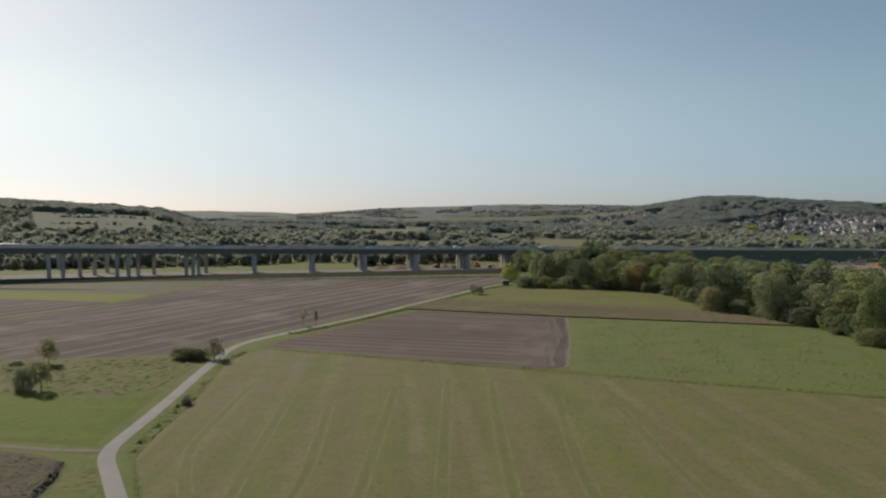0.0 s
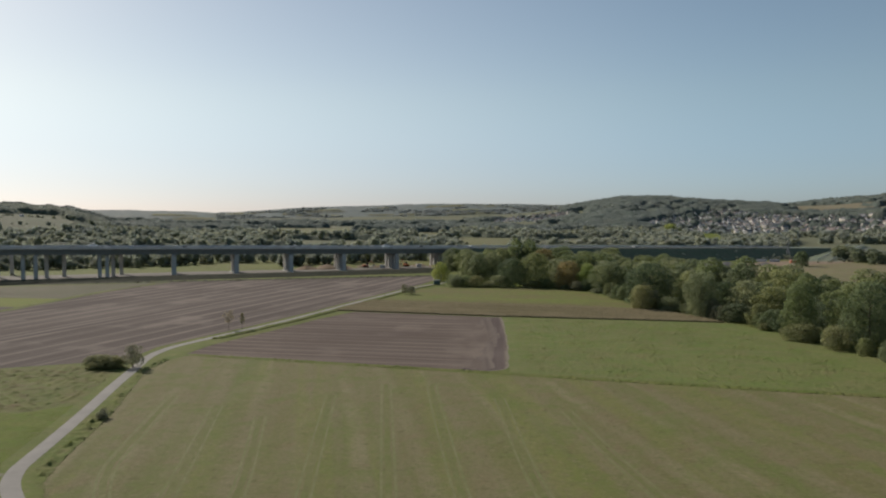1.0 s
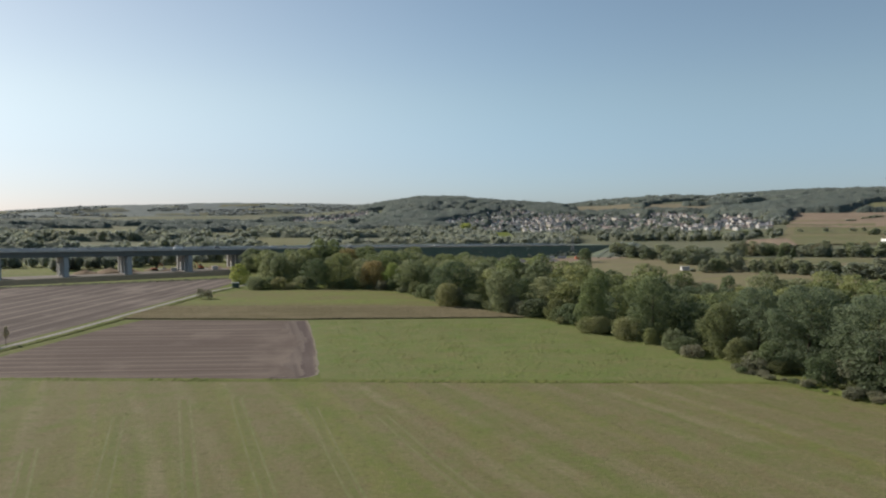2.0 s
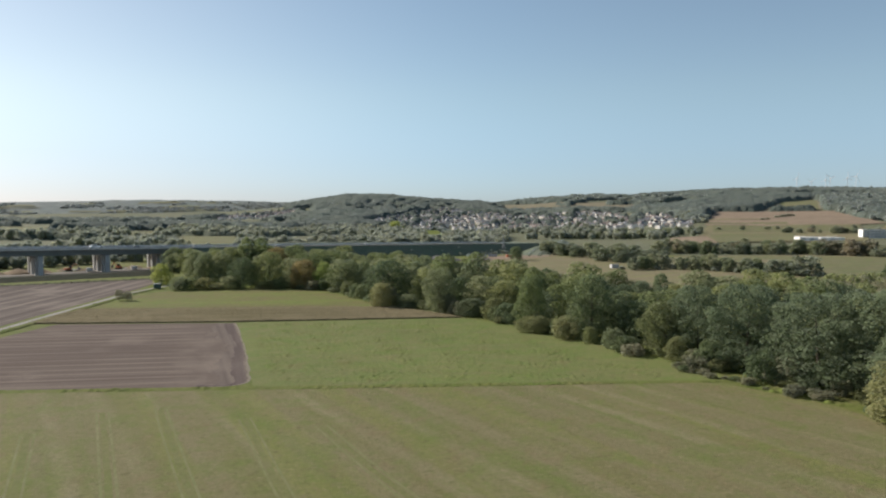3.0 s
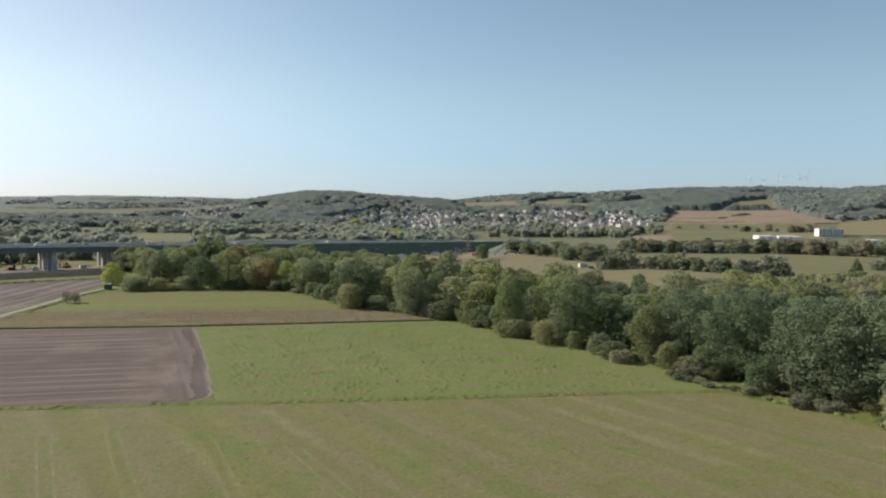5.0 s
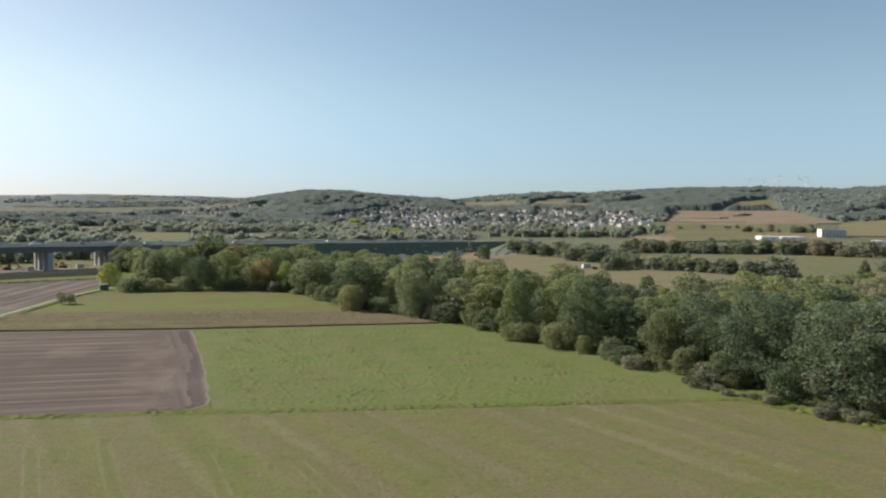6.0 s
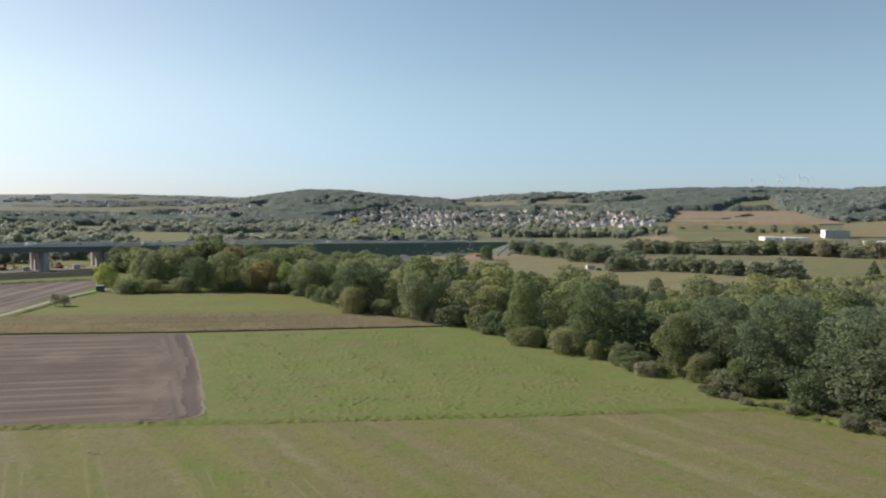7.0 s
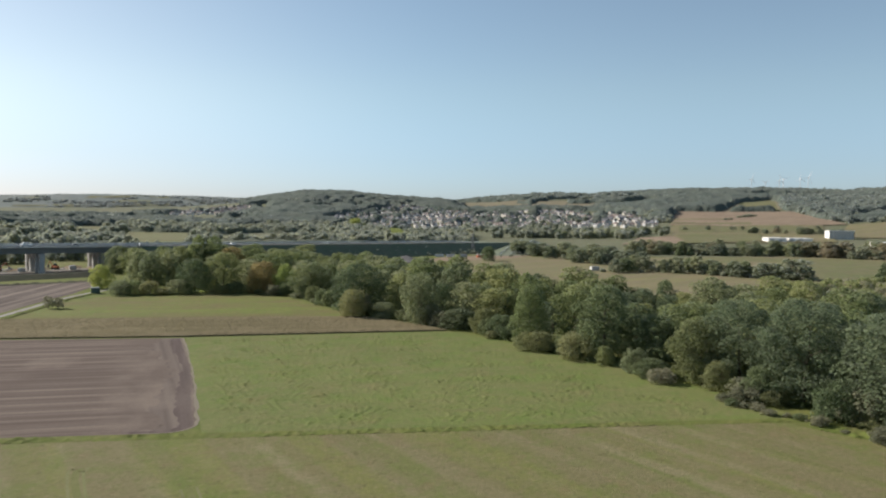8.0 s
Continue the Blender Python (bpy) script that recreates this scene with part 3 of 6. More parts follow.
def relief(name, poly, cell, amp, grain, mat, label, z=0.05, fade=3.0, stretch=1.0, dense=0.0, category="grass"):
    """Uneven growth inside an outline: tussocks as real relief that sinks into the ground at the rim."""
    xs, ys = [p[0] for p in poly], [p[1] for p in poly]
    nx, ny = int((max(xs) - min(xs)) / cell) + 1, int((max(ys) - min(ys)) / cell) + 1
    ends = [(np.array(a), np.array(b)) for a, b in zip(poly, (*poly[1:], poly[0]))]
    px, py = np.meshgrid(min(xs) + np.arange(nx) * cell, min(ys) + np.arange(ny) * cell)
    pts = np.stack([px.ravel(), py.ravel()], 1) + rng.uniform(-0.3, 0.3, (nx * ny, 2)) * cell
    near = np.full(len(pts), 1e9)
    odd = np.zeros(len(pts), bool)
    for a, b in ends:
        d = b - a
        t = np.clip(((pts - a) @ d) / (d @ d), 0, 1)
        near = np.minimum(near, np.linalg.norm(pts - a - t[:, None] * d, axis=1))
        cross = (a[1] > pts[:, 1]) != (b[1] > pts[:, 1])
        odd ^= cross & (pts[:, 0] < a[0] + (pts[:, 1] - a[1]) / (d[1] if d[1] else 1e-9) * d[0])
    rim = np.where(odd, np.clip(near / fade, 0, 1), 0)
    tall = np.array([max(0.0, dense + noise.noise((x / grain, y * stretch / grain, 1)) + 0.6 * noise.noise((x / grain * 2.3, y * stretch / grain * 2.3, 5)) + 0.5 * noise.noise((x / grain / 9, y / grain / 9, 7))) for x, y in pts])
    h = (z * 0.5 if z < 0.2 else z) + 0.003 + amp * tall * rim
    index = np.full(nx * ny, -1)
    index[odd] = np.arange(odd.sum())
    grid = index.reshape(ny, nx)
    q = np.stack([grid[:-1, :-1], grid[:-1, 1:], grid[1:, 1:], grid[1:, :-1]], -1).reshape(-1, 4)
    q = q[(q >= 0).all(1)]
    me = bpy.data.meshes.new(name)
    me.from_pydata(np.c_[pts[odd], h[odd]].tolist(), [], q.tolist())
    me.polygons.foreach_set("use_smooth", np.ones(len(me.polygons), bool))
    return tagged(link(name, me, mat), label, category, kind="stuff")


# ---- far ground ----
flat("gravel_yard", [(-420, 330), (-225, 418), (-95, 472), (-60, 492), (-75, 530), (-150, 490), (-230, 455), (-300, 420), (-420, 372)], 0.05, GRAVEL, "pale gravel works yard beneath the viaduct", "yard")
flat("hay_strip", [(255, 505), (300, 535), (372, 556), (440, 520), (478, 482), (440, 470), (360, 510), (290, 495)], 0.09, FAR_GRASS, "fresh green strip between two hedgerows")
flat("valley_pasture", [(85, 505), (100, 440), (140, 360), (180, 310), (215, 300), (420, 240), (700, 420), (560, 560), (300, 560), (215, 585), (120, 560)], 0.05, PASTURE, "dry tan pasture behind the tree belt")

# ---- trees ----
def leaves(lobes, count, size, inner=0.18, droop=0.0, ragged=0.55, under=0.75, up=0.35):
    """Leaf sprays on the outside of overlapping lobes (rows of x, y, z, radius, flattening), as corners (n, 4, 3)."""
    lobes = np.array(lobes, float)
    weight = lobes[:, 3] ** 2
    pick = rng.choice(len(lobes), count * 2, p=weight / weight.sum())
    way = rng.normal(size=(count * 2, 3))
    way /= np.linalg.norm(way, axis=1)[:, None]
    way[:, 2] = np.where((way[:, 2] < -0.15) & (rng.random(count * 2) < under), -way[:, 2], way[:, 2])
    depth = np.where(rng.random(count * 2) < inner, rng.uniform(0.3, 0.75, count * 2), rng.uniform(0.82, 1.12, count * 2))
    lb = lobes[pick]
    p = lb[:, :3] + way * (lb[:, 3] * depth)[:, None] * np.stack([np.ones(len(lb)), np.ones(len(lb)), lb[:, 4]], 1)
    off = (p[:, None] - lobes[None, :, :3]) / np.stack([np.ones(len(lobes)), np.ones(len(lobes)), lobes[:, 4]], 1)[None]
    inside = (np.linalg.norm(off, axis=2) < lobes[None, :, 3] * 0.72).sum(1) > (depth < 0.76)
    keep = np.where(~inside)[0][:count]
    p, way = p[keep], way[keep]
    n = way * 0.9 + rng.normal(size=p.shape) * ragged + np.array([0, 0, up])
    n /= np.linalg.norm(n, axis=1)[:, None]
    u = np.cross(n, rng.normal(size=p.shape))
    u /= np.linalg.norm(u, axis=1)[:, None]
    w = np.cross(n, u)
    s = size * rng.uniform(0.6, 1.35, (len(p), 1))
    bend = n * s * rng.uniform(-0.25, 0.25, (len(p), 1)) - np.array([0, 0, droop]) * s
    return np.stack([p - u * s * 0.6, p - w * s * 0.42 + bend, p + u * s * 0.6, p + w * s * 0.42 + bend], 1)


def crown_lobes(h, base, radius, count, squash=0.85, full=0.4, puff=0.27):
    """Lobes spread evenly over an uneven egg from base up to h; full: where the egg is widest, puff: size of the lobes."""
    tall = h - base
    out = [(0, 0, base + tall * 0.36, radius * 0.56, tall * 0.32 / (radius * 0.56)), (0, 0, base + tall * 0.6, radius * 0.42, tall * 0.27 / (radius * 0.42))]
    swell = rng.uniform(0, 6.28, 3)
    for k in range(count):
        t = min(0.97, max(0.03, (k + 0.5) / count + rng.normal() * 0.03))
        a = k * 2.39996 + rng.uniform(-0.35, 0.35)
        wide = math.sqrt(max(0.02, 1 - ((t - full) / (1.02 - full)) ** 2)) if t > full else 0.82 + 0.18 * t / full
        wide *= radius * (1 + 0.13 * math.sin(2 * a + swell[0]) + 0.10 * math.sin(3 * a + swell[1] + 5 * t))
        r = radius * puff * rng.uniform(0.6, 1.4)
        d = max(0.0, wide - r * 0.8) * rng.uniform(0.7, 1.14)
        out.append((d * math.cos(a), d * math.sin(a), min(max(base + r * 0.55, base + tall * t), h - r * squash * 0.7), r, squash * rng.uniform(0.85, 1.15)))
    return out


def trunk_mesh(h, base, radius, stems=1, r0=0.3, limbs=7):
    bm = bmesh.new()
    for s in range(stems):
        lean = Vector((rng.uniform(-1, 1), rng.uniform(-1, 1), 0)) * radius * (0.08 if stems == 1 else 0.28)
        pts = [Vector((lean.x * 0.1 * s, lean.y * 0.1 * s, -0.3)), Vector((lean.x * 0.2, lean.y * 0.2, h * 0.18)), lean * 0.6 + Vector((0, 0, h * 0.45)), lean + Vector((0, 0, h * 0.8))]
        widths = (r0, r0 * 0.75, r0 * 0.5, r0 * 0.12)
        tube(bm, pts[0], pts[0] + Vector((0, 0, 0.8)), r0 * 1.5, r0, 8)
        for a, b, wa, wb in zip(pts, pts[1:], widths, widths[1:]):
            tube(bm, a, b, wa, wb, 7)
        for k in range(limbs):
            t = rng.uniform(0.25, 0.75)
            at = pts[1].lerp(pts[3], t)
            a = k * 2.4 + s
            end = at + Vector((math.cos(a) * radius * 0.7, math.sin(a) * radius * 0.7, h * rng.uniform(0.08, 0.22)))
            tube(bm, at, at.lerp(end, 0.5) + Vector((0, 0, h * 0.03)), r0 * 0.3, r0 * 0.18, 5)
            tube(bm, at.lerp(end, 0.5) + Vector((0, 0, h * 0.03)), end, r0 * 0.18, r0 * 0.05, 5)
    return bm


def make_tree(kind, h, radius, base, lobes, count, size, stems=1, r0=0.3, squash=1.0, name="tree", label="", droop=0.0):
    """A tree at the origin: trunk with limbs and a crown of leaf sprays."""
    root = tagged(new(name), label, "shrub" if name == "shrub" else "tree")
    part("trunk", trunk_mesh(h, base, radius, stems, r0), BARK, root)
    link("crown", quads_mesh("crown", leaves(crown_lobes(h, base, radius, lobes, squash, puff=0.20 if kind == "ash" else 0.29), count, size, droop=droop, ragged=0.62, under=0.4)), LEAF[kind], root)
    return root


LABELS = {
    "dark": "dense dark green broadleaf tree in the belt", "ash": "tall grey-green tree with tufted crown in the belt",
    "willow": "rounded grey-green willow at the meadow edge", "olive": "olive-green broadleaf tree in the belt",
    "bushy": "low rounded yellowish-green tree at the meadow edge", "lime": "bright green young tree at the wood edge",
    "autumn": "tree turning brown and orange for autumn", "shrub": "dark green wild shrub with dense leaves", "brush": "grey-brown brushwood shrub at the wood edge",
}
# kind: height, radius, crown base, lobes, sprays, spray size, stems, trunk radius
SPECS = {
    "dark": (17, 6.4, 0.0, 46, 10500, 0.37, 1, 0.34), "ash": (18.5, 7.4, 0.0, 88, 17500, 0.31, 1, 0.36), "willow": (13, 5.6, 0.0, 44, 9500, 0.33, 3, 0.26),
    "olive": (15, 5.6, 0.0, 44, 9500, 0.35, 1, 0.3), "bushy": (9, 5.2, 0.0, 38, 8500, 0.30, 3, 0.2), "lime": (9, 4.4, 0.0, 34, 7500, 0.30, 1, 0.2),
    "autumn": (12, 5.0, 0.0, 36, 8000, 0.33, 1, 0.26), "shrub": (5.5, 4.2, 0.0, 22, 4600, 0.29, 3, 0.12), "brush": (2.6, 2.8, 0.0, 20, 2200, 0.26, 4, 0.07),
}
for kind in ("dark", "ash", "willow", "olive"):
    h, radius, base, lobes, count, size, stems, r0 = SPECS[kind]
    SPECS["inner_" + kind] = (h, radius, base, lobes * 2 // 3, count * 2 // 5, size * 1.5, 1, r0)
    LABELS["inner_" + kind] = {"dark": "dark green tree inside the belt", "ash": "grey-green tree inside the belt", "willow": "grey willow tree inside the belt", "olive": "olive-green tree inside the belt"}[kind]
PATTERN = {}
for kind, (h, radius, base, lobes, count, size, stems, r0) in SPECS.items():
    PATTERN[kind] = [make_tree("dark" if kind == "shrub" else kind.replace("inner_", ""), h, radius, base, lobes, count, size, stems, r0,
                               name="shrub" if kind in ("shrub", "brush") else "tree", label=LABELS[kind]) for _ in range(3 if kind in ("ash", "dark", "willow", "olive") else 2)]
USED = set()


def plant(kind, x, y, h, radius, group="trees of the belt", z=0.0):
    """A copy of a pattern tree with that height and crown radius."""
    k = int(rng.integers(len(PATTERN[kind])))
    first = PATTERN[kind][k]
    spec = SPECS[kind]
    radius *= 1.1
    m = Matrix.Translation((x, y, z)) @ Matrix.Rotation(rng.normal() * 0.06, 4, "X") @ Matrix.Rotation(rng.uniform(0, 6.28), 4, "Z") @ Matrix.Diagonal((radius / spec[1] * rng.uniform(0.9, 1.12), radius / spec[1] * rng.uniform(0.9, 1.12), h / spec[0], 1))
    if (kind, k) in USED:
        ob = copy_thing(first, m)
    else:
        USED.add((kind, k))
        first.matrix_basis = m
        ob = first
    return tagged(ob, group=group)


FRONT = (
    ("lime", -58.9, 402, 10.2, 4.3), ("willow", -47, 373.5, 5.6, 4.6), ("olive", -41.5, 374, 5.4, 4.0), ("bushy", -36.2, 373.4, 5.2, 4.2), ("bushy", -30.2, 373, 5.0, 4.4), ("willow", -24.5, 371.7, 5.8, 4.4), ("dark", -18.6, 377, 13.5, 6.0),
    ("olive", -6.9, 376, 16, 6.5), ("autumn", 9.0, 371, 12.8, 5.7), ("lime", 17.6, 364.5, 11.8, 4.3), ("dark", 27.8, 353, 16.5, 7.6), ("dark", 39.5, 307, 19.5, 7.6),
    ("bushy", 35.5, 291.5, 8.6, 4.8), ("willow", 45, 289, 11, 4.6), ("willow", 53.5, 273, 15.6, 5.9), ("willow", 62.5, 261, 13.4, 6.0), ("bushy", 67, 251.5, 7, 3.6),
    ("shrub", 70, 244.5, 5.8, 4.0), ("olive", 73, 231, 15.2, 5.1), ("bushy", 71.5, 223, 8.2, 4.7), ("bushy", 78, 213, 10, 6.0), ("dark", 84, 211, 17.2, 6.3),
    ("olive", 84.5, 190.5, 10.4, 5.0), ("brush", 83.5, 184.5, 2.6, 3.0), ("bushy", 91.5, 184, 13, 6.2), ("ash", 97, 178, 17, 7.3), ("brush", 91, 168.5, 3.0, 3.8),
    ("ash", 100.5, 164.5, 18.8, 8.0), ("shrub", 97.5, 153, 5.8, 4.2), ("ash", 106, 147.5, 19.8, 8.6), ("olive", 99.8, 147.5, 6.8, 3.6), ("ash", 112, 137, 19.6, 8.6),
    ("bushy", 100.5, 119.5, 10.3, 6.6), ("ash", 109, 126, 17, 7),
)
for row in FRONT:
    plant(*row)


def inside(poly, x, y):
    hit = False
    for (x0, y0), (x1, y1) in zip(poly, (*poly[1:], poly[0])):
        if (y0 > y) != (y1 > y) and x < x0 + (y - y0) / (y1 - y0) * (x1 - x0):
            hit = not hit
    return hit


def fill(poly, gap, kinds, lo, hi, group, avoid=(), limit=400):
    """Trees at random inside an outline, no closer than gap."""
    placed = list(avoid)
    xs, ys = [p[0] for p in poly], [p[1] for p in poly]
    made = 0
    for _ in range(limit * 12):
        x, y = rng.uniform(min(xs), max(xs)), rng.uniform(min(ys), max(ys))
        if made < limit and inside(poly, x, y) and all((x - a) ** 2 + (y - b) ** 2 > gap * gap for a, b in placed):
            placed.append((x, y))
            kind = kinds[int(rng.integers(len(kinds)))]
            h = rng.uniform(lo, hi) * (0.45 if kind in ("shrub", "brush") else 1)
            plant(kind, x, y, h, min(h * 0.42, 8) * rng.uniform(0.85, 1.15), group)
            made += 1


edge_line = [(97.5, 112), (98.5, 124), (98, 133), (93.5, 141), (89.5, 151), (85, 162), (82.5, 172)]
for (x0, y0), (x1, y1) in zip(edge_line, edge_line[1:]):
    for i in range(6):
        q = rng.uniform(0.5, 1.5)
        if rng.random() < 0.4:
            continue
        plant(("brush", "brush", "shrub")[i % 3], x0 + (x1 - x0) * i / 6 + rng.uniform(1.2, 4.2), y0 + (y1 - y0) * i / 6, q, q * rng.uniform(0.8, 1.3), "brambles at the wood edge")
under_line = [(104, 116), (103, 131), (97, 146), (92, 160), (87, 175), (83, 196), (77, 212), (70, 231), (61, 252), (53, 268), (40, 288), (30, 320), (18, 352), (2, 368), (-20, 373)]
for (x0, y0), (x1, y1) in zip(under_line, under_line[1:]):
    n = max(2, round(math.hypot(x1 - x0, y1 - y0) / 5.5))
    for i in range(n):
        q = rng.uniform(2.4, 6.0)
        plant(("shrub", "bushy", "willow", "olive", "brush", "shrub")[int(rng.integers(6))], x0 + (x1 - x0) * i / n + 2.6 + rng.normal() * 1.2, y0 + (y1 - y0) * i / n + 2.0 + rng.normal() * 1.2, q, q * rng.uniform(0.5, 0.68), "undergrowth of the belt")
fronts = [(r[1], r[2]) for r in FRONT]
fill([(108, 90), (112, 125), (120, 140), (108, 165), (100, 185), (92, 205), (88, 222), (76, 245), (70, 268), (58, 285), (48, 305), (66, 330), (120, 290), (160, 240), (180, 180), (180, 90)],
     8.0, ("inner_ash", "inner_ash", "inner_olive", "inner_dark", "inner_ash", "inner_olive", "inner_willow"), 11.5, 15.5, "trees of the belt", fronts, 160)
fill([(-34, 425), (-18, 392), (10, 378), (30, 362), (46, 318), (66, 330), (90, 380), (60, 440), (0, 470), (-40, 470)],
     7.5, ("inner_olive", "inner_willow", "inner_olive", "inner_willow", "inner_dark"), 11, 15, "trees of the belt", fronts, 90)
fill([(-80, 505), (-62, 462), (-30, 440), (40, 440), (60, 470), (20, 520), (-60, 520)], 8, ("inner_olive", "inner_willow", "inner_dark"), 10, 14, "trees of the belt", (), 40)

for x, y, h, r in ((-56, 491, 13, 6), (-47, 488, 12, 5.5), (-39, 493, 13, 6), (-63, 481, 11, 5), (-51, 477, 12, 5.5), (-30, 497, 12, 5.5)):
    plant("inner_willow", x, y, h, r)

for kind, x, y, h, r in (("dark", 58, 300, 17.5, 6.5), ("olive", 64, 312, 17, 6), ("willow", 72, 297, 17, 6), ("olive", 77, 312, 17.5, 6), ("dark", 84, 296, 18, 6.5), ("willow", 92, 306, 17, 6), ("olive", 70, 326, 17.5, 6), ("dark", 100, 290, 17.5, 6.5)):
    plant("inner_" + kind, x, y, h, r)

for kind, x, y, h, r in (("inner_olive", -28, 430, 20, 6), ("inner_olive", -20, 433, 20.5, 5.5), ("inner_olive", -12, 431, 20, 6), ("autumn", -4, 420, 15.5, 4.5), ("inner_olive", -36, 437, 18, 5.5), ("inner_willow", -46, 425, 16, 6),
                         ("inner_willow", -40, 416, 15, 5.5), ("inner_willow", -32, 412, 15, 6), ("inner_olive", 6, 428, 17, 6), ("inner_dark", -22, 414, 14, 6)):
    plant(kind, x, y, h, r)

# ---- lone trees on the pasture ----
APPLE = ((-129.8, 149.2, 5.9, 2.9), (-109.8, 125.4, 5.4, 2.9))
apple = make_tree("orchard", 5.6, 2.9, 1.5, 24, 2600, 0.24, 1, 0.14, label="small round fruit tree on the pasture")
for i, (x, y, h, r) in enumerate(APPLE):
    m = Matrix.Translation((x, y, 0)) @ Matrix.Rotation(i * 1.9, 4, "Z") @ Matrix.Diagonal((r / 3.1, r / 3.1, h / 5.6, 1))
    if i == 0:
        apple.matrix_basis = m
        tagged(apple, group="fruit trees")
    else:
        copy_thing(apple, m)
for kind, x, y, h, r in (("bushy", -102.3, 163.4, 4.9, 3.1), ("bushy", -99.9, 162.8, 5.2, 3.3), ("bushy", -97.8, 163.2, 4.8, 3.0)):
    plant(kind, x, y, h, r, "pasture shrubs")
leaning = make_tree("brush", 5.2, 2.6, 0.9, 16, 1800, 0.26, 1, 0.1, label="small sparse tree beside the road bend")
leaning.location = (-93.6, 164.2, 0)
plant("olive", -136.2, 146, 3.3, 2.0, "pasture shrubs")
plant("willow", -113.4, 124.6, 3.9, 1.9, "pasture shrubs")
plant("brush", -73.9, 122.7, 1.2, 0.8, "pasture shrubs")
for x, y, h, r in ((-97.2, 222.9, 6.0, 1.8), (-93.2, 223.9, 5.2, 1.0)):
    thin = make_tree("russet", h, r, h * 0.35, 9, 420, 0.28, 1, 0.09, label="thin sparse young tree with russet leaves")
    thin.location = (x, y, 0)
for x, y, h, r in ((-64.4, 334, 4.4, 2.3), (-61.2, 333.4, 3.8, 2.0)):
    sparse = make_tree("brush", h, r, 0.5, 16, 1100, 0.26, 3, 0.09, name="shrub", label="sparse leaning grey shrub beside the road")
    sparse.location = (x, y, 0)

# ---- viaduct ----
A, U, N = Vector((-222, 418, 0)), Vector((0.8703, 0.4926, 0)), Vector((-0.4926, 0.8703, 0))


def along(s, o=0.0, z=0.0):
    """A point s metres along the motorway and o metres across it."""
    return A + U * s + N * o + Vector((0, 0, z))


def top_z(s):
    """The height of the parapet's top."""
    return 17.6 - 0.0179 * s


def profile_bar(name, section, s0, s1, mat, parent=None, label="", step=20.0, wide=0.0):
    """A bar with that cross-section (rows of o, dz below the parapet's top) swept along the motorway."""
    bm = bmesh.new()
    count = max(1, round((s1 - s0) / step))
    rings = []
    for i in range(count + 1):
        s = s0 + (s1 - s0) * i / count
        rings.append([bm.verts.new(along(s, o, top_z(s) + dz)) for o, dz in section])
    n = len(section)
    for a, b in zip(rings, rings[1:]):
        for i in range(n):
            bm.faces.new((a[i], a[(i + 1) % n], b[(i + 1) % n], b[i]))
    bm.faces.new(rings[0])
    bm.faces.new(rings[-1])
    bmesh.ops.recalc_face_normals(bm, faces=bm.faces)
    return part(name, bm, mat, parent, label)


viaduct = tagged(new("viaduct"), "long grey motorway viaduct on concrete columns", "bridge")
for o in (0.0, 15.5):
    profile_bar("girder", ((o + 2.2, -1.6), (o + 11.6, -1.6), (o + 10.6, -4.6), (o + 3.2, -4.6)), -260, 205, STEEL, viaduct, "dark steel box girder")
    profile_bar("deck_slab", ((o, -1.1), (o + 14, -1.1), (o + 14, -1.4), (o + 11.6, -1.65), (o + 2.2, -1.65), (o, -1.4)), -260, 205, CONCRETE, viaduct, "concrete deck slab")
    profile_bar("carriageway", ((o + 0.7, -1.095), (o + 13.3, -1.095), (o + 13.3, -1.06), (o + 0.7, -1.06)), -260, 480, ASPHALT, viaduct, "asphalt carriageway")
    for q in (o + 0.05, o + 13.6):
        profile_bar("edge_beam", ((q, -1.55), (q + 0.35, -1.55), (q + 0.35, -0.75), (q, -0.75)), -260, 205, CONCRETE, viaduct, "pale concrete edge beam")
        rail = profile_bar("guard_rail", ((q + 0.1, -0.35), (q + 0.18, -0.35), (q + 0.18, 0.0), (q + 0.1, 0.0)), -260, 480, RAIL, viaduct, "galvanised guard rail")
        if q < 1:
            front_rail = rail
post = bmesh.new()
box(post, -0.06, -0.06, -0.8, 0.06, 0.06, 0)
post_mesh = bpy.data.meshes.new("rail_post")
post.to_mesh(post_mesh)
post.free()
post_mesh.materials.append(RAIL)
for i in range(-60, 120):
    ob = new("rail_post", post_mesh)
    ob.parent = front_rail
    ob.location = along(i * 4.0, 0.19, top_z(i * 4.0) - 0.02)


def prism(bm, m, z0, z1, a0, b0, a1, b1, c=0.25):
    """A chamfered rectangular block between two heights."""
    rings = []
    for zz, a, b in ((z0, a0, b0), (z1, a1, b1)):
        rings.append([bm.verts.new(m @ Vector((px, py, zz))) for px, py in ((-a + c, -b), (a - c, -b), (a, -b + c), (a, b - c), (a - c, b), (-a + c, b), (-a, b - c), (-a, -b + c))])
    for i in range(8):
        bm.faces.new((rings[0][i], rings[0][(i + 1) % 8], rings[1][(i + 1) % 8], rings[1][i]))
    bm.faces.new(rings[0][::-1])
    bm.faces.new(rings[1])
    return bm


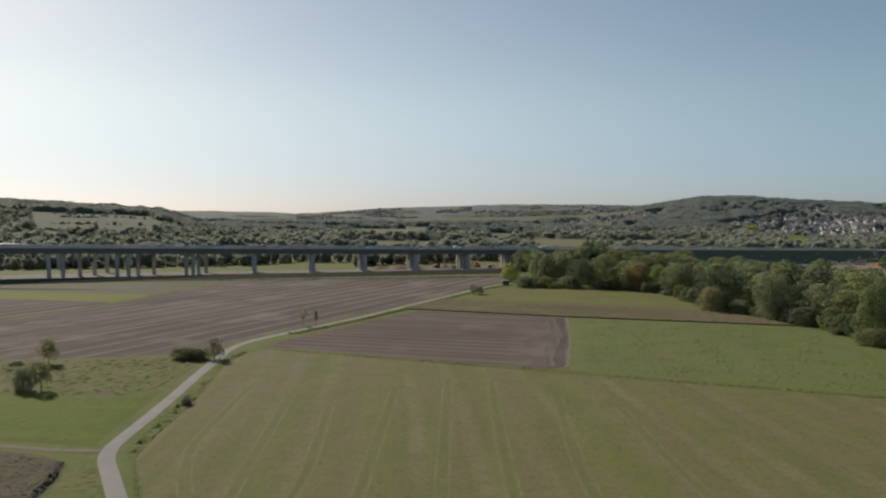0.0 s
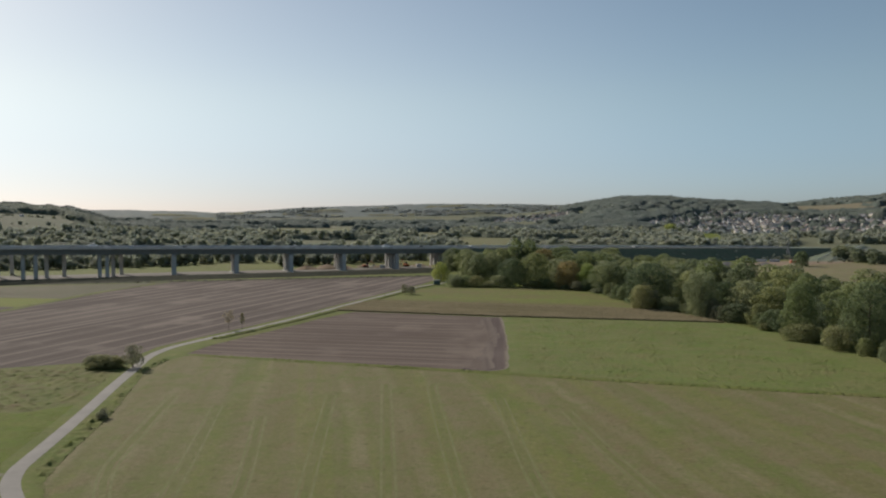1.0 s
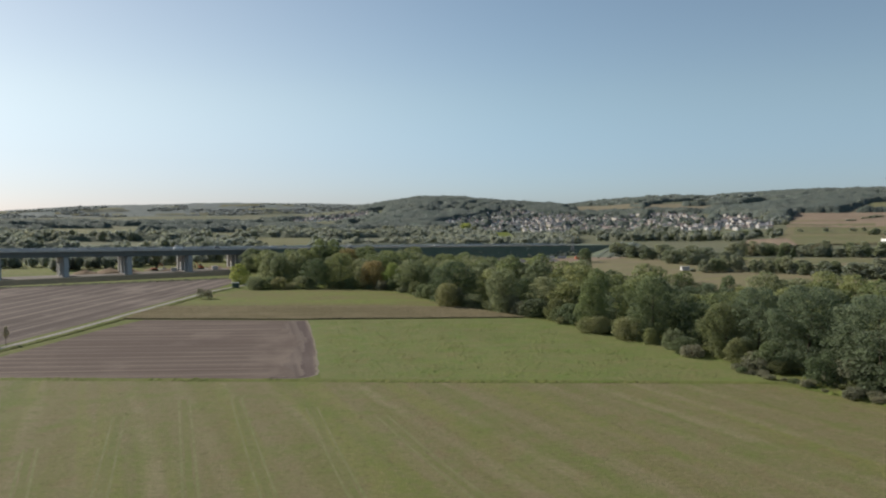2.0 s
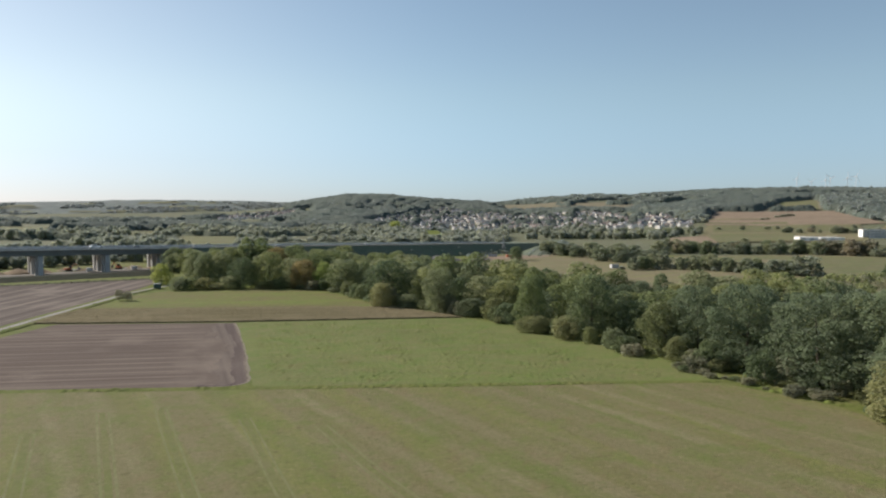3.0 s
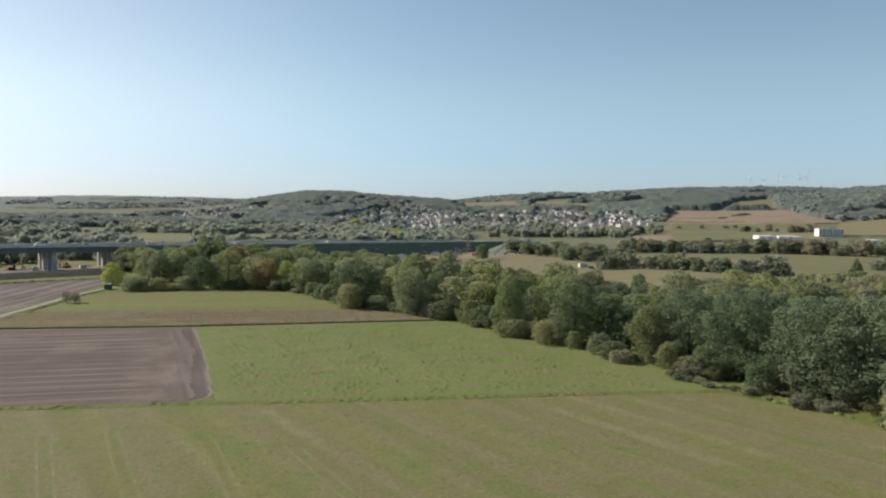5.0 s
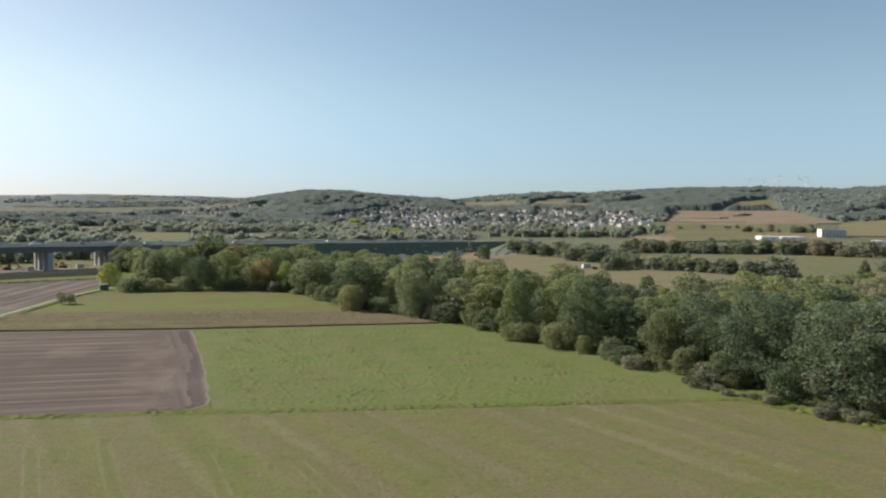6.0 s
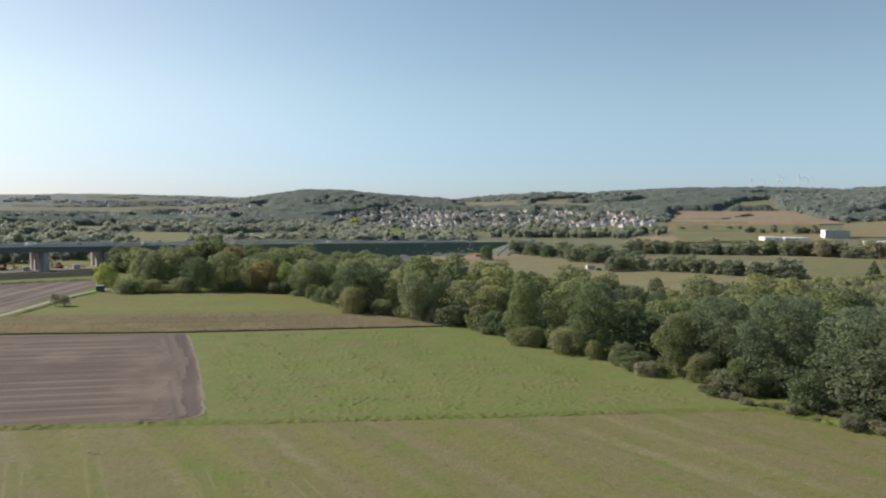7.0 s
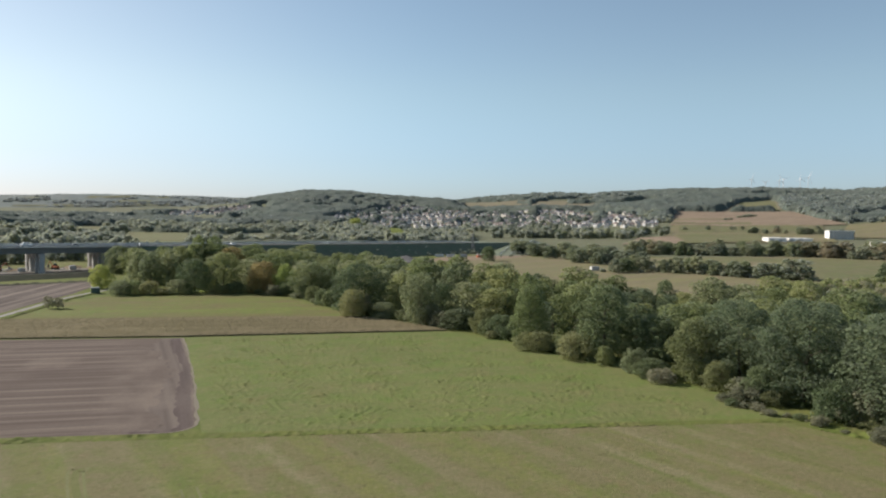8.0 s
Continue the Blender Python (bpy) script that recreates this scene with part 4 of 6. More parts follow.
def column(x, y, z, w=2.1, d=1.8):
    """A rectangular column with a footing, a flared head and a bearing."""
    m = Matrix.Translation((x, y, 0)) @ Matrix.Rotation(math.atan2(U.y, U.x), 4, "Z")
    a, b = w / 2, d / 2
    shaft = part("column", prism(bmesh.new(), m, 0.3, z - 1.5, a, b, a, b), CONCRETE, viaduct)
    part("footing", prism(bmesh.new(), m, -0.5, 0.32, a * 1.4, b * 1.4, a * 1.35, b * 1.35), CONCRETE, shaft)
    part("column_head", prism(bmesh.new(), m, z - 1.52, z - 0.4, a, b, a * 1.2, b * 1.2), CONCRETE, shaft)
    part("bearing", prism(bmesh.new(), m, z - 0.42, z + 0.02, a * 0.7, b * 0.7, a * 0.7, b * 0.7), STEEL, shaft, "dark steel bearing")
    return shaft


for k in (0, 1, 2, 3, 4, 5):
    s = (-0.5, 35.8, 69.2, 103.2, 139, 172)[k]
    for o in (3.4, 10.2, 18.9, 25.7):
        p = along(s, o)
        column(p.x, p.y, top_z(s) - 4.6, 2.7, 2.4)
for x, y in ((-262, 404.6), (-257.8, 405.5), (-259.7, 414.4), (-263.3, 428.4), (-295.8, 384.1), (-289, 385.6), (-291.9, 398.4), (-287.9, 408.6),
             (-324.5, 361.3), (-322.4, 370), (-321.7, 383.1), (-322.4, 396.7), (-328, 415.1), (-385, 436)):
    column(x, y, 13 + (-222 - x) * 0.021)
# widening of the deck towards the slip road
bm = bmesh.new()
low = [bm.verts.new(v) for v in (along(-120, 29.2, 18.4), along(-260, 29.2, 22.2), along(-260, 62, 23.4), along(-175, 46, 20.8))]
high = [bm.verts.new(v.co + Vector((0, 0, 0.9))) for v in low]
bm.faces.new(low[::-1])
bm.faces.new(high)
for i in range(4):
    bm.faces.new((low[i], low[(i + 1) % 4], high[(i + 1) % 4], high[i]))
part("slip_deck", bm, CONCRETE, viaduct, "widened concrete deck of the slip road")


def bank(name, rows, mat, label, category="embankment"):
    """A long bank: rows of (front toe, front crest, back crest, back toe) points."""
    bm = bmesh.new()
    rings = [[bm.verts.new(p) for p in row] for row in rows]
    for a, b in zip(rings, rings[1:]):
        for i in range(3):
            bm.faces.new((a[i], a[i + 1], b[i + 1], b[i]))
    bm.faces.new(rings[0])
    bm.faces.new(rings[-1])
    bmesh.ops.recalc_face_normals(bm, faces=bm.faces)
    return tagged(part(name, bm, mat), label, category, kind="structure")


rows = []
for s in range(190, 521, 30):
    z = top_z(s) - 1.1
    rows.append((along(s, -z * 1.6 - 1, -0.2), along(s, -1, z), along(s, 31, z), along(s, 31 + z * 1.6, -0.2)))
bank("motorway_embankment", rows, BANK, "dark grassy embankment that carries the motorway")
rows = [(along(-196, -4, -0.2), along(-196, 4, 0.0), along(-196, 56, 0.0), along(-196, 66, -0.2))]
for s in (-205, -220, -240, -262):
    z = top_z(s) - 5.2
    rows.append((along(s, -9, -0.2), along(s, 2, z), along(s, 62, z), along(s, 78, -0.2)))
bank("abutment_bank", rows, BANK, "dark earth bank at the end of the viaduct")
rows = []
for s in range(-280, 200, 40):
    o = -24 - max(0, s) * 0.05
    rows.append((along(s, o - 6, -0.1), along(s, o, 2.3), along(s, o + 3, 2.3), along(s, o + 8, -0.1)))
bank("levee", rows, LEVEE, "low grassy levee between field and viaduct", "levee")
# ---- trees of the middle distance ----
for kind, (h, radius, base, lobes, count, size) in {"mid_dark": (12, 4.8, 0.3, 20, 1500, 0.78), "mid_olive": (11, 4.6, 0.2, 20, 1500, 0.74), "mid_willow": (10, 5.0, 0.2, 20, 1500, 0.74),
                                                    "mid_autumn": (10, 4.4, 0.3, 18, 1300, 0.7), "mid_lime": (9, 4.2, 0.3, 18, 1300, 0.7)}.items():
    SPECS[kind] = (h, radius, base, lobes, count, size, 1, 0.24)
    LABELS[kind] = {"mid_dark": "dark green tree of a far hedgerow", "mid_olive": "olive-green tree of a far hedgerow", "mid_willow": "greyish willow of a far hedgerow",
                    "mid_autumn": "rusty autumn tree of a far hedgerow", "mid_lime": "yellow-green tree of a far hedgerow"}[kind]
    PATTERN[kind] = [make_tree({"mid_dark": "valley", "mid_olive": "hedge", "mid_autumn": "russet"}.get(kind, kind[4:]), h, radius, base, lobes, count, size, 1, 0.24, name="hedgerow_tree", label=LABELS[kind]) for _ in range(2)]


def conifer_pattern():
    root = tagged(new("conifer"), "dark pointed conifer standing in a meadow", "tree")
    bm = bmesh.new()
    tube(bm, (0, 0, -0.2), (0, 0, 9.5), 0.22, 0.04, 7)
    part("trunk", bm, BARK, root)
    lobes = [(rng.uniform(-0.2, 0.2), rng.uniform(-0.2, 0.2), 0.9 + i * 0.85, 2.7 * (1 - i / 11.5), 0.55) for i in range(11)]
    link("crown", quads_mesh("crown", leaves(lobes, 900, 0.7, droop=0.2)), LEAF["dark"], root)
    return root


SPECS["conifer"] = (10, 2.7)
PATTERN["conifer"] = [conifer_pattern()]


def hedge(line, gap, kinds, lo, hi, group, jitter=4.0):
    """Trees along a line of points."""
    for (x0, y0), (x1, y1) in zip(line, line[1:]):
        n = max(1, round(math.hypot(x1 - x0, y1 - y0) / gap))
        for i in range(n):
            x, y = x0 + (x1 - x0) * i / n + rng.normal() * jitter, y0 + (y1 - y0) * i / n + rng.normal() * jitter
            h = rng.uniform(lo, hi)
            plant(kinds[int(rng.integers(len(kinds)))], x, y, h, h * rng.uniform(0.42, 0.55), group, height(x, y) - 0.1)


MIXED = ("mid_dark", "mid_olive", "mid_willow", "mid_dark", "mid_olive")
hedge(((203, 440), (231, 443), (254, 426), (268, 392)), 5.5, MIXED, 6.5, 10, "hedgerow trees", 3)
hedge(((240, 455), (275, 420), (288, 380)), 8, MIXED, 7, 10, "hedgerow trees", 3)
for x, y, h, r in ((270, 388, 13, 7.5), (281, 380, 14, 8.5), (262, 398, 11, 5.5)):
    plant("mid_dark", x, y, h, r, "hedgerow trees")
hedge(((317, 614), (349, 592), (384, 582), (440, 553), (474, 512), (520, 470)), 6, (*MIXED, "mid_autumn"), 9, 14, "hedgerow trees", 5)
hedge(((340, 640), (400, 610), (470, 575), (530, 520)), 7.5, (*MIXED, "mid_autumn"), 9, 14, "hedgerow trees", 6)
hedge(((228, 640), (236, 556), (232, 500)), 6, ("mid_olive", "mid_olive", "mid_dark"), 9, 12, "hedgerow trees", 5)
hedge(((245, 645), (270, 575), (262, 510)), 8, ("mid_olive", "mid_dark"), 8.5, 11.5, "hedgerow trees", 6)
for x, y, h in ((317, 604, 9), (344, 583, 10), (352, 580, 9), (372, 578, 10), (380, 574, 9), (321, 361, 12), (247, 442, 9), (312, 606, 7)):
    plant("conifer", x, y, h, h * 0.3, "conifers")
for x, y, h, r in ((296, 412, 4, 3.2), (322, 418, 2.5, 2), (300, 352, 3, 3), (340, 380, 2.6, 2.4), (370, 395, 8, 5), (385, 400, 10, 6), (400, 405, 9, 5)):
    plant("mid_dark", x, y, h, r, "meadow shrubs")
hedge(((655, 905), (700, 860), (745, 828)), 9, (*MIXED, "mid_autumn"), 7, 10, "hedgerow trees", 5)
for x, y, h, r in ((856, 1193, 7, 6), (872, 1198, 8, 7), (888, 1206, 7, 6), (902, 1210, 6, 5), (792, 1142, 5, 4), (806, 1148, 5, 4)):
    plant("mid_dark", x, y, h, r, "shrubs on the slope", height(x, y))
plant("shrub", 168.4, 546.4, 9, 5.0, "meadow shrubs")
plant("mid_lime", 191, 1329, 19, 15, "hedgerow trees", height(191, 1329))
for x, y in ((613, 988), (648, 984), (685, 978), (698, 973), (703, 954), (739, 952), (767, 939), (797, 939)):
    plant("mid_dark", x, y, rng.uniform(7, 10), rng.uniform(3.5, 5), "trees along the lane", height(x, y))
hedge(((374, 972), (456, 944), (566, 956)), 9, MIXED, 9, 13, "hedgerow trees", 6)
# scrub behind the belt
fill([(150, 240), (190, 300), (270, 300), (330, 345), (380, 330), (330, 230), (230, 180), (190, 130)], 9, ("mid_dark", "brush", "mid_olive", "shrub", "mid_willow"), 4.5, 8, "scrub behind the belt", (), 110)

# ---- far fields ----
flat("river_meadow", [(-262, 512), (-215, 485), (-95, 535), (-60, 560), (-120, 600), (-250, 560)], 0.07, OLIVE, "yellowish meadow behind the viaduct")
draped("valley_meadow", ((285, 372), (330, 352), (450, 455), (395, 520)), FAR_GRASS, "pale green meadow with shrubs", 0.12)
FIELDS = (
    (((439, 771), (639, 732), (866, 1007), (660, 1090)), PASTURE, 'pale grassland below the slope fields'),
    (((640, 1068), (895, 985), (1060, 1292), (858, 1402)), SOIL_FAR, 'tan stubble field on the slope'),
    (((660, 1094), (770, 1046), (792, 1078), (678, 1126)), FAR_GRASS, 'olive strip across the stubble slope'),
    (((716, 1184), (800, 1140), (816, 1166), (730, 1208)), PASTURE, 'pale grassy strip across the stubble slope'),
    (((780, 1290), (960, 1196), (985, 1236), (806, 1326)), PASTURE, 'yellowish strip across the stubble slope'),
    (((1046, 1440), (1052, 1331), (1330, 1690), (1159, 1603)), FAR_GRASS, 'grey-green field below the ridge wood'),
    (((1000, 1085), (1100, 1060), (1240, 1190), (1090, 1170)), FAR_GRASS, 'pale field beside the hill wood'),
    (((620, 2230), (800, 2090), (880, 2180), (700, 2420)), TAN, 'dry field over the village'),
    (((700, 1800), (800, 1790), (940, 2090), (830, 2090)), TAN, 'dry slope field beyond the village'),
    (((579, 948), (763, 890), (840, 977), (653, 1066)), FAR_GRASS, 'pale green strip on the slope'),
    (((387, 759), (465, 755), (528, 880), (484, 888)), SOIL_FAR, 'brown ploughed field beyond the hedge'),
    (((465, 755), (565, 763), (658, 883), (550, 909)), FAR_GRASS, 'pale meadow beyond the hedge'),
    (((926, 1356), (1076, 1348), (1293, 1625), (1156, 1595)), TAN, 'dry field high on the slope'),
    (((700, 800), (800, 700), (1040, 990), (895, 985)), PASTURE, 'yellowish grassland beside the office block'),
    (((563, 2021), (682, 1894), (813, 1976), (730, 2343)), TAN, 'dry tan hilltop field'),
    (((723, 1875), (865, 1799), (974, 1950), (835, 2028)), TAN, 'dry tan field below the ridge'),
    (((-92, 705), (-42, 712), (-72, 1167), (-160, 1200)), FAR_GRASS, 'pale green clearing behind the viaduct'),
    (((-186, 985), (-152, 990), (-222, 1390), (-262, 1380)), FAR_GRASS, 'pale green clearing in the woods'),
    (((-700, 745), (-575, 830), (-850, 1190), (-960, 1010)), HILL_GRASS, 'grey-green pasture on the hillside'),
    (((-475, 1170), (-335, 1185), (-440, 1600), (-620, 1590)), FAR_GRASS, 'pale strip of meadow in the woods'),
    (((-650, 692), (-610, 730), (-672, 785), (-715, 755)), CROP, 'bright yellow-green field edge'),
    (((162, 880), (190, 874), (280, 1370), (244, 1375)), LAWN, 'small bright clearing by the village'),
)
for n, (corners, mat, label) in enumerate(FIELDS):
    draped("upland_field", corners, mat, label, 0.9 if n == 0 else 1.1 + 0.1 * (n % 4))
OPEN = [row[0] for row in FIELDS] + [((540, 640), (720, 620), (790, 870), (600, 900))]
LONE_HOUSES = ((-332, 1648), (-385, 2020), (-399, 1950), (-238, 1855), (-828, 1055), (-864, 994), (-929, 1900), (-860, 1040))
for x, y in LONE_HOUSES:
    u = Vector((x, y)).normalized()
    v, c = Vector((u.y, -u.x)) * 16, Vector((x, y))
    OPEN.append((tuple(c + u * 18 - v), tuple(c + u * 18 + v), tuple(c - u * 90 + v), tuple(c - u * 90 - v)))
VILLAS = ((100, 2040), (170, 1880), (290, 1870), (370, 1990), (480, 2120), (450, 2260), (350, 2280))
HILL_WOOD = ((885, 1125), (955, 1088), (1185, 1195), (1640, 1600), (1420, 1770), (1120, 1430), (1060, 1310))
slope = random.Random(21)
villa_spots = []
while len(villa_spots) < 44:
    x, y = slope.uniform(100, 480), slope.uniform(1870, 2280)
    if inside(VILLAS, x, y) and all((x - a) ** 2 + (y - b) ** 2 > 500 for a, b in villa_spots):
        villa_spots.append((x, y))
        u = Vector((x, y)).normalized()
        v, c = Vector((u.y, -u.x)) * 9, Vector((x, y))
        OPEN.append((tuple(c + u * 9 - v), tuple(c + u * 9 + v), tuple(c - u * 34 + v), tuple(c - u * 34 - v)))
VILLAGE = ((170, 1598), (214, 1405), (460, 1300), (615, 1070), (660, 1120), (790, 1455), (742, 1668), (589, 1846), (476, 1960), (440, 2080), (300, 1840))
HAMLET = ((-175, 1930), (-60, 1860), (20, 1850), (40, 2120), (-40, 2180), (-150, 2080))


# ---- distant woods ----
def woods(name, spots, label, mat, per, size, squash=0.8):
    """Far trees, joined: spots are rows of x, y, radius, height."""
    out = []
    for x, y, r, h in spots:
        z = height(x, y)
        lobes = [(x, y, z + h * 0.42, r * 0.8, h * 0.5 / (r * 0.8))]
        lobes += [(x + r * 0.55 * math.cos(a), y + r * 0.55 * math.sin(a), z + h * rng.uniform(0.3, 0.72), r * rng.uniform(0.38, 0.52), squash) for a in rng.uniform(0, 6.28, 4)]
        out.append(leaves(lobes, per, size * r / 5, inner=0.0, ragged=0.35, under=0.25))
    return tagged(link(name, quads_mesh(name, np.concatenate(out)), mat), label, "woods", kind="stuff")


def ball(fine):
    """Corners and faces of a coarse ball."""
    bm = bmesh.new()
    bmesh.ops.create_icosphere(bm, subdivisions=fine, radius=1)
    out = np.array([v.co[:] for v in bm.verts]), np.array([[v.index for v in f.verts] for f in bm.faces])
    bm.free()
    return out


BALL = ball(1)


def crowns(name, spots, label, mat, lobes=4, sprays=110, base=height):
    """Far trees, joined: each a lumpy crown of leaf sprays round a few solid cores."""
    corners, tris = BALL
    verts, faces, at = [], [], 0
    for x, y, r, h in spots:
        z = base(x, y) - 0.3
        rows = [(x, y, z + h * 0.42, r * 0.72, h * 0.46)]
        for k in range(lobes - 1):
            a, t = k * 2.4 + rng.uniform(0, 1.5), rng.uniform(0.3, 0.85)
            d, q = r * (0.75 - 0.5 * (t - 0.3)) * rng.uniform(0.6, 1.0), r * rng.uniform(0.3, 0.5)
            rows.append((x + d * math.cos(a), y + d * math.sin(a), z + h * t, q, q * rng.uniform(0.75, 1.05)))
        # sprays lie nearly flat, which softens the crowns' shading as haze would
        fringe = leaves([(cx, cy, cz, q, qz / q) for cx, cy, cz, q, qz in rows], sprays, r * 3.0 / math.sqrt(sprays), inner=0.0, ragged=0.55, under=0.4, up=1.3)
        fringe[:, :, 2] = np.maximum(fringe[:, :, 2], z)
        verts.append(fringe.reshape(-1, 3))
        faces += (np.arange(len(fringe) * 4).reshape(-1, 4) + at).tolist()
        at += len(fringe) * 4
        for cx, cy, cz, q, qz in rows:
            v = corners * rng.uniform(0.78, 1.02, (len(corners), 1)) * (q, q, qz) + (cx, cy, cz)
            v[:, 2] = np.maximum(v[:, 2], z)
            verts.append(v)
            faces += (tris + at).tolist()
            at += len(v)
    me = bpy.data.meshes.new(name)
    me.from_pydata(np.concatenate(verts).tolist(), [], faces)
    me.polygons.foreach_set("use_smooth", np.ones(len(me.polygons), bool))
    return tagged(link(name, me, mat), label, "woods", kind="stuff")


def crown_mat(name, tones, grain):
    """Leafy crowns seen from far: a tone for each spray, clumps, darker gaps and fine leaf relief. Strong pale sheen
    and translucency imitate haze.
    """
    k = Mat(name, 0.9, 0.05)
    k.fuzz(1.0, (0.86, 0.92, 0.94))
    r = k.t.nodes.new("ShaderNodeValToRGB")
    while len(r.color_ramp.elements) < len(tones):
        r.color_ramp.elements.new(0.5)
    for i, (e, tone) in enumerate(zip(r.color_ramp.elements, tones)):
        e.position, e.color = i / (len(tones) - 1), (*tone, 1)
    f = k.math("ADD", k.math("MULTIPLY", k.geo.outputs["Random Per Island"], 0.25), k.span(k.noise(0.02, 3), 0.3, 0.7, 0.05, 0.7))
    k.t.links.new(f, r.inputs[0])
    leafy = k.noise(grain, 4, 0.7)
    c = k.mix(k.span(leafy, 0.45, 0.7, 0, 0.2), r.outputs[0], tuple(v * 0.7 for v in tones[0]))
    k.bump(leafy, 0.4, 0.5)
    tr = k.n("ShaderNodeBsdfTranslucent", Color=c)
    mx = k.t.nodes.new("ShaderNodeMixShader")
    mx.inputs[0].default_value = 0.68
    k.t.links.new(k.b.outputs[0], mx.inputs[1])
    k.t.links.new(tr.outputs[0], mx.inputs[2])
    k.t.links.new(mx.outputs[0], k.t.nodes["Material Output"].inputs["Surface"])
    return k.done(c)


# tones raised and greyed to imitate haze over the valley
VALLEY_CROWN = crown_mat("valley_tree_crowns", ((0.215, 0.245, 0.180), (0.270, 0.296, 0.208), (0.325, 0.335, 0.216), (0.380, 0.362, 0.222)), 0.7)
# blue-grey haze painted into the far ridge and hill crowns
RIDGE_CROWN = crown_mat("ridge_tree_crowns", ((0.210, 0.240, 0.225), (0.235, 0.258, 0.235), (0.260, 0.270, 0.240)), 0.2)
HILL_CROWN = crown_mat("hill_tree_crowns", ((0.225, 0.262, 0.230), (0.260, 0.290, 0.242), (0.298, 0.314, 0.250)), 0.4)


def scatter(count, az0, az1, r0, r1, test, rad):
    out = []
    for _ in range(count * 20):
        a, r = radians(rng.uniform(az0, az1)), math.sqrt(rng.uniform(r0 * r0, r1 * r1))
        x, y = r * math.sin(a), 30 + r * math.cos(a)
        if len(out) < count and test(x, y) and not any(inside(q, x, y) for q in OPEN):
            if not ((inside(VILLAGE, x, y) or inside(HAMLET, x, y)) and rng.random() < 0.82):
                q = rng.uniform(*rad)
                out.append((x, y, q, q * rng.uniform(1.5, 2.1)))
    return out


def lower(k, spots):
    return [(x, y, r, h * k) for x, y, r, h in spots]


def wooded(x, y):
    return noise.noise((x / 190, y / 190, 1.7)) + 0.3 * noise.noise((x / 55, y / 55, 5)) > -0.16


def sparse_woods(x, y):
    a = math.degrees(math.atan2(x, y))
    limit = -0.05 if a < -1 else -1.5 if 2 < a < 12 else -0.25
    return noise.noise((x / 230, y / 230, 1.7)) + 0.35 * noise.noise((x / 70, y / 70, 5)) > limit


def right_woods(x, y):
    return noise.noise((x / 170, y / 170, 4.1)) + 0.5 * noise.noise((x / 60, y / 60, 5)) > 0.0


def canopy(name, az0, az1, r0, r1, cell, test, tall, label, mat=CANOPY):
    """A closed woodland seen from afar: domed crowns as one uneven sheet that drops to the ground at its rim."""
    a0, a1 = radians(az0), radians(az1)
    xs = [r * math.sin(a) for r in (r0, r1) for a in (a0, a1, 0 if a0 < 0 < a1 else a0)]
    ys = [30 + r * math.cos(a) for r in (r0, r1) for a in (a0, a1, 0 if a0 < 0 < a1 else a0)]
    nx, ny = int((max(xs) - min(xs)) / cell), int((max(ys) - min(ys)) / cell)
    px, py = np.meshgrid(min(xs) + np.arange(nx) * cell, min(ys) + np.arange(ny) * cell)
    pts = np.stack([px.ravel(), py.ravel()], 1) + rng.uniform(-0.35, 0.35, (nx * ny, 2)) * cell
    r, a = np.hypot(pts[:, 0], pts[:, 1] - 30), np.arctan2(pts[:, 0], pts[:, 1] - 30)
    mask = (r > r0) & (r < r1) & (a > a0) & (a < a1)
    for i in np.where(mask)[0]:
        x, y = pts[i]
        mask[i] = test(x, y) and not any(inside(q, x, y) for q in OPEN) and not ((inside(VILLAGE, x, y) or inside(HAMLET, x, y)) and noise.noise((x / 22, y / 22, 3)) < 0.34)
    grid = mask.reshape(ny, nx)
    used = (grid[:-1, :-1] | grid[:-1, 1:] | grid[1:, 1:] | grid[1:, :-1])
    index = np.arange(nx * ny).reshape(ny, nx)
    q = np.stack([index[:-1, :-1], index[:-1, 1:], index[1:, 1:], index[1:, :-1]], -1)[used]
    wanted = np.unique(q)
    z = {}
    for i in wanted:
        x, y = pts[i]
        top = 0.0
        if mask[i]:
            d = noise.voronoi((x / 19, y / 19, 0))[0][0]
            top = tall * (0.78 + 0.3 * noise.noise((x / 60, y / 60, 4))) * (1.1 - 0.75 * min(1, d) ** 2) + rng.normal() * 0.9
        z[i] = height(x, y) + top - (0 if mask[i] else 0.5)
    back = np.full(nx * ny, -1)
    back[wanted] = np.arange(len(wanted))
    me = bpy.data.meshes.new(name)
    me.from_pydata([(*pts[i], z[i]) for i in wanted], [], back[q].tolist())
    me.polygons.foreach_set("use_smooth", np.ones(len(me.polygons), bool))
    return tagged(link(name, me, mat), label, "woods", kind="stuff")


def left_hill(x, y):
    far = math.hypot(x, y - 30) > 1330
    return noise.noise((x / 160, y / 160, 9)) > (-0.6 if far else 0.12)


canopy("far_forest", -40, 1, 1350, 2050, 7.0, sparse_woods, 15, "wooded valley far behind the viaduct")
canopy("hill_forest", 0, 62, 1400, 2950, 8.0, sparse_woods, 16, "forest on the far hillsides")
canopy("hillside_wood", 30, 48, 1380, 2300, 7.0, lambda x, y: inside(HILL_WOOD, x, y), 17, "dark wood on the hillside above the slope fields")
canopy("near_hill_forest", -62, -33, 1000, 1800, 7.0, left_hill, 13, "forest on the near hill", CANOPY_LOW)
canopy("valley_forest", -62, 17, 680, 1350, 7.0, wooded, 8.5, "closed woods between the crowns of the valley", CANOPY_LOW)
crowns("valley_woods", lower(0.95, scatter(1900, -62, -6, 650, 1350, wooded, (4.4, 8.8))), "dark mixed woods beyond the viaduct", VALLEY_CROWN)
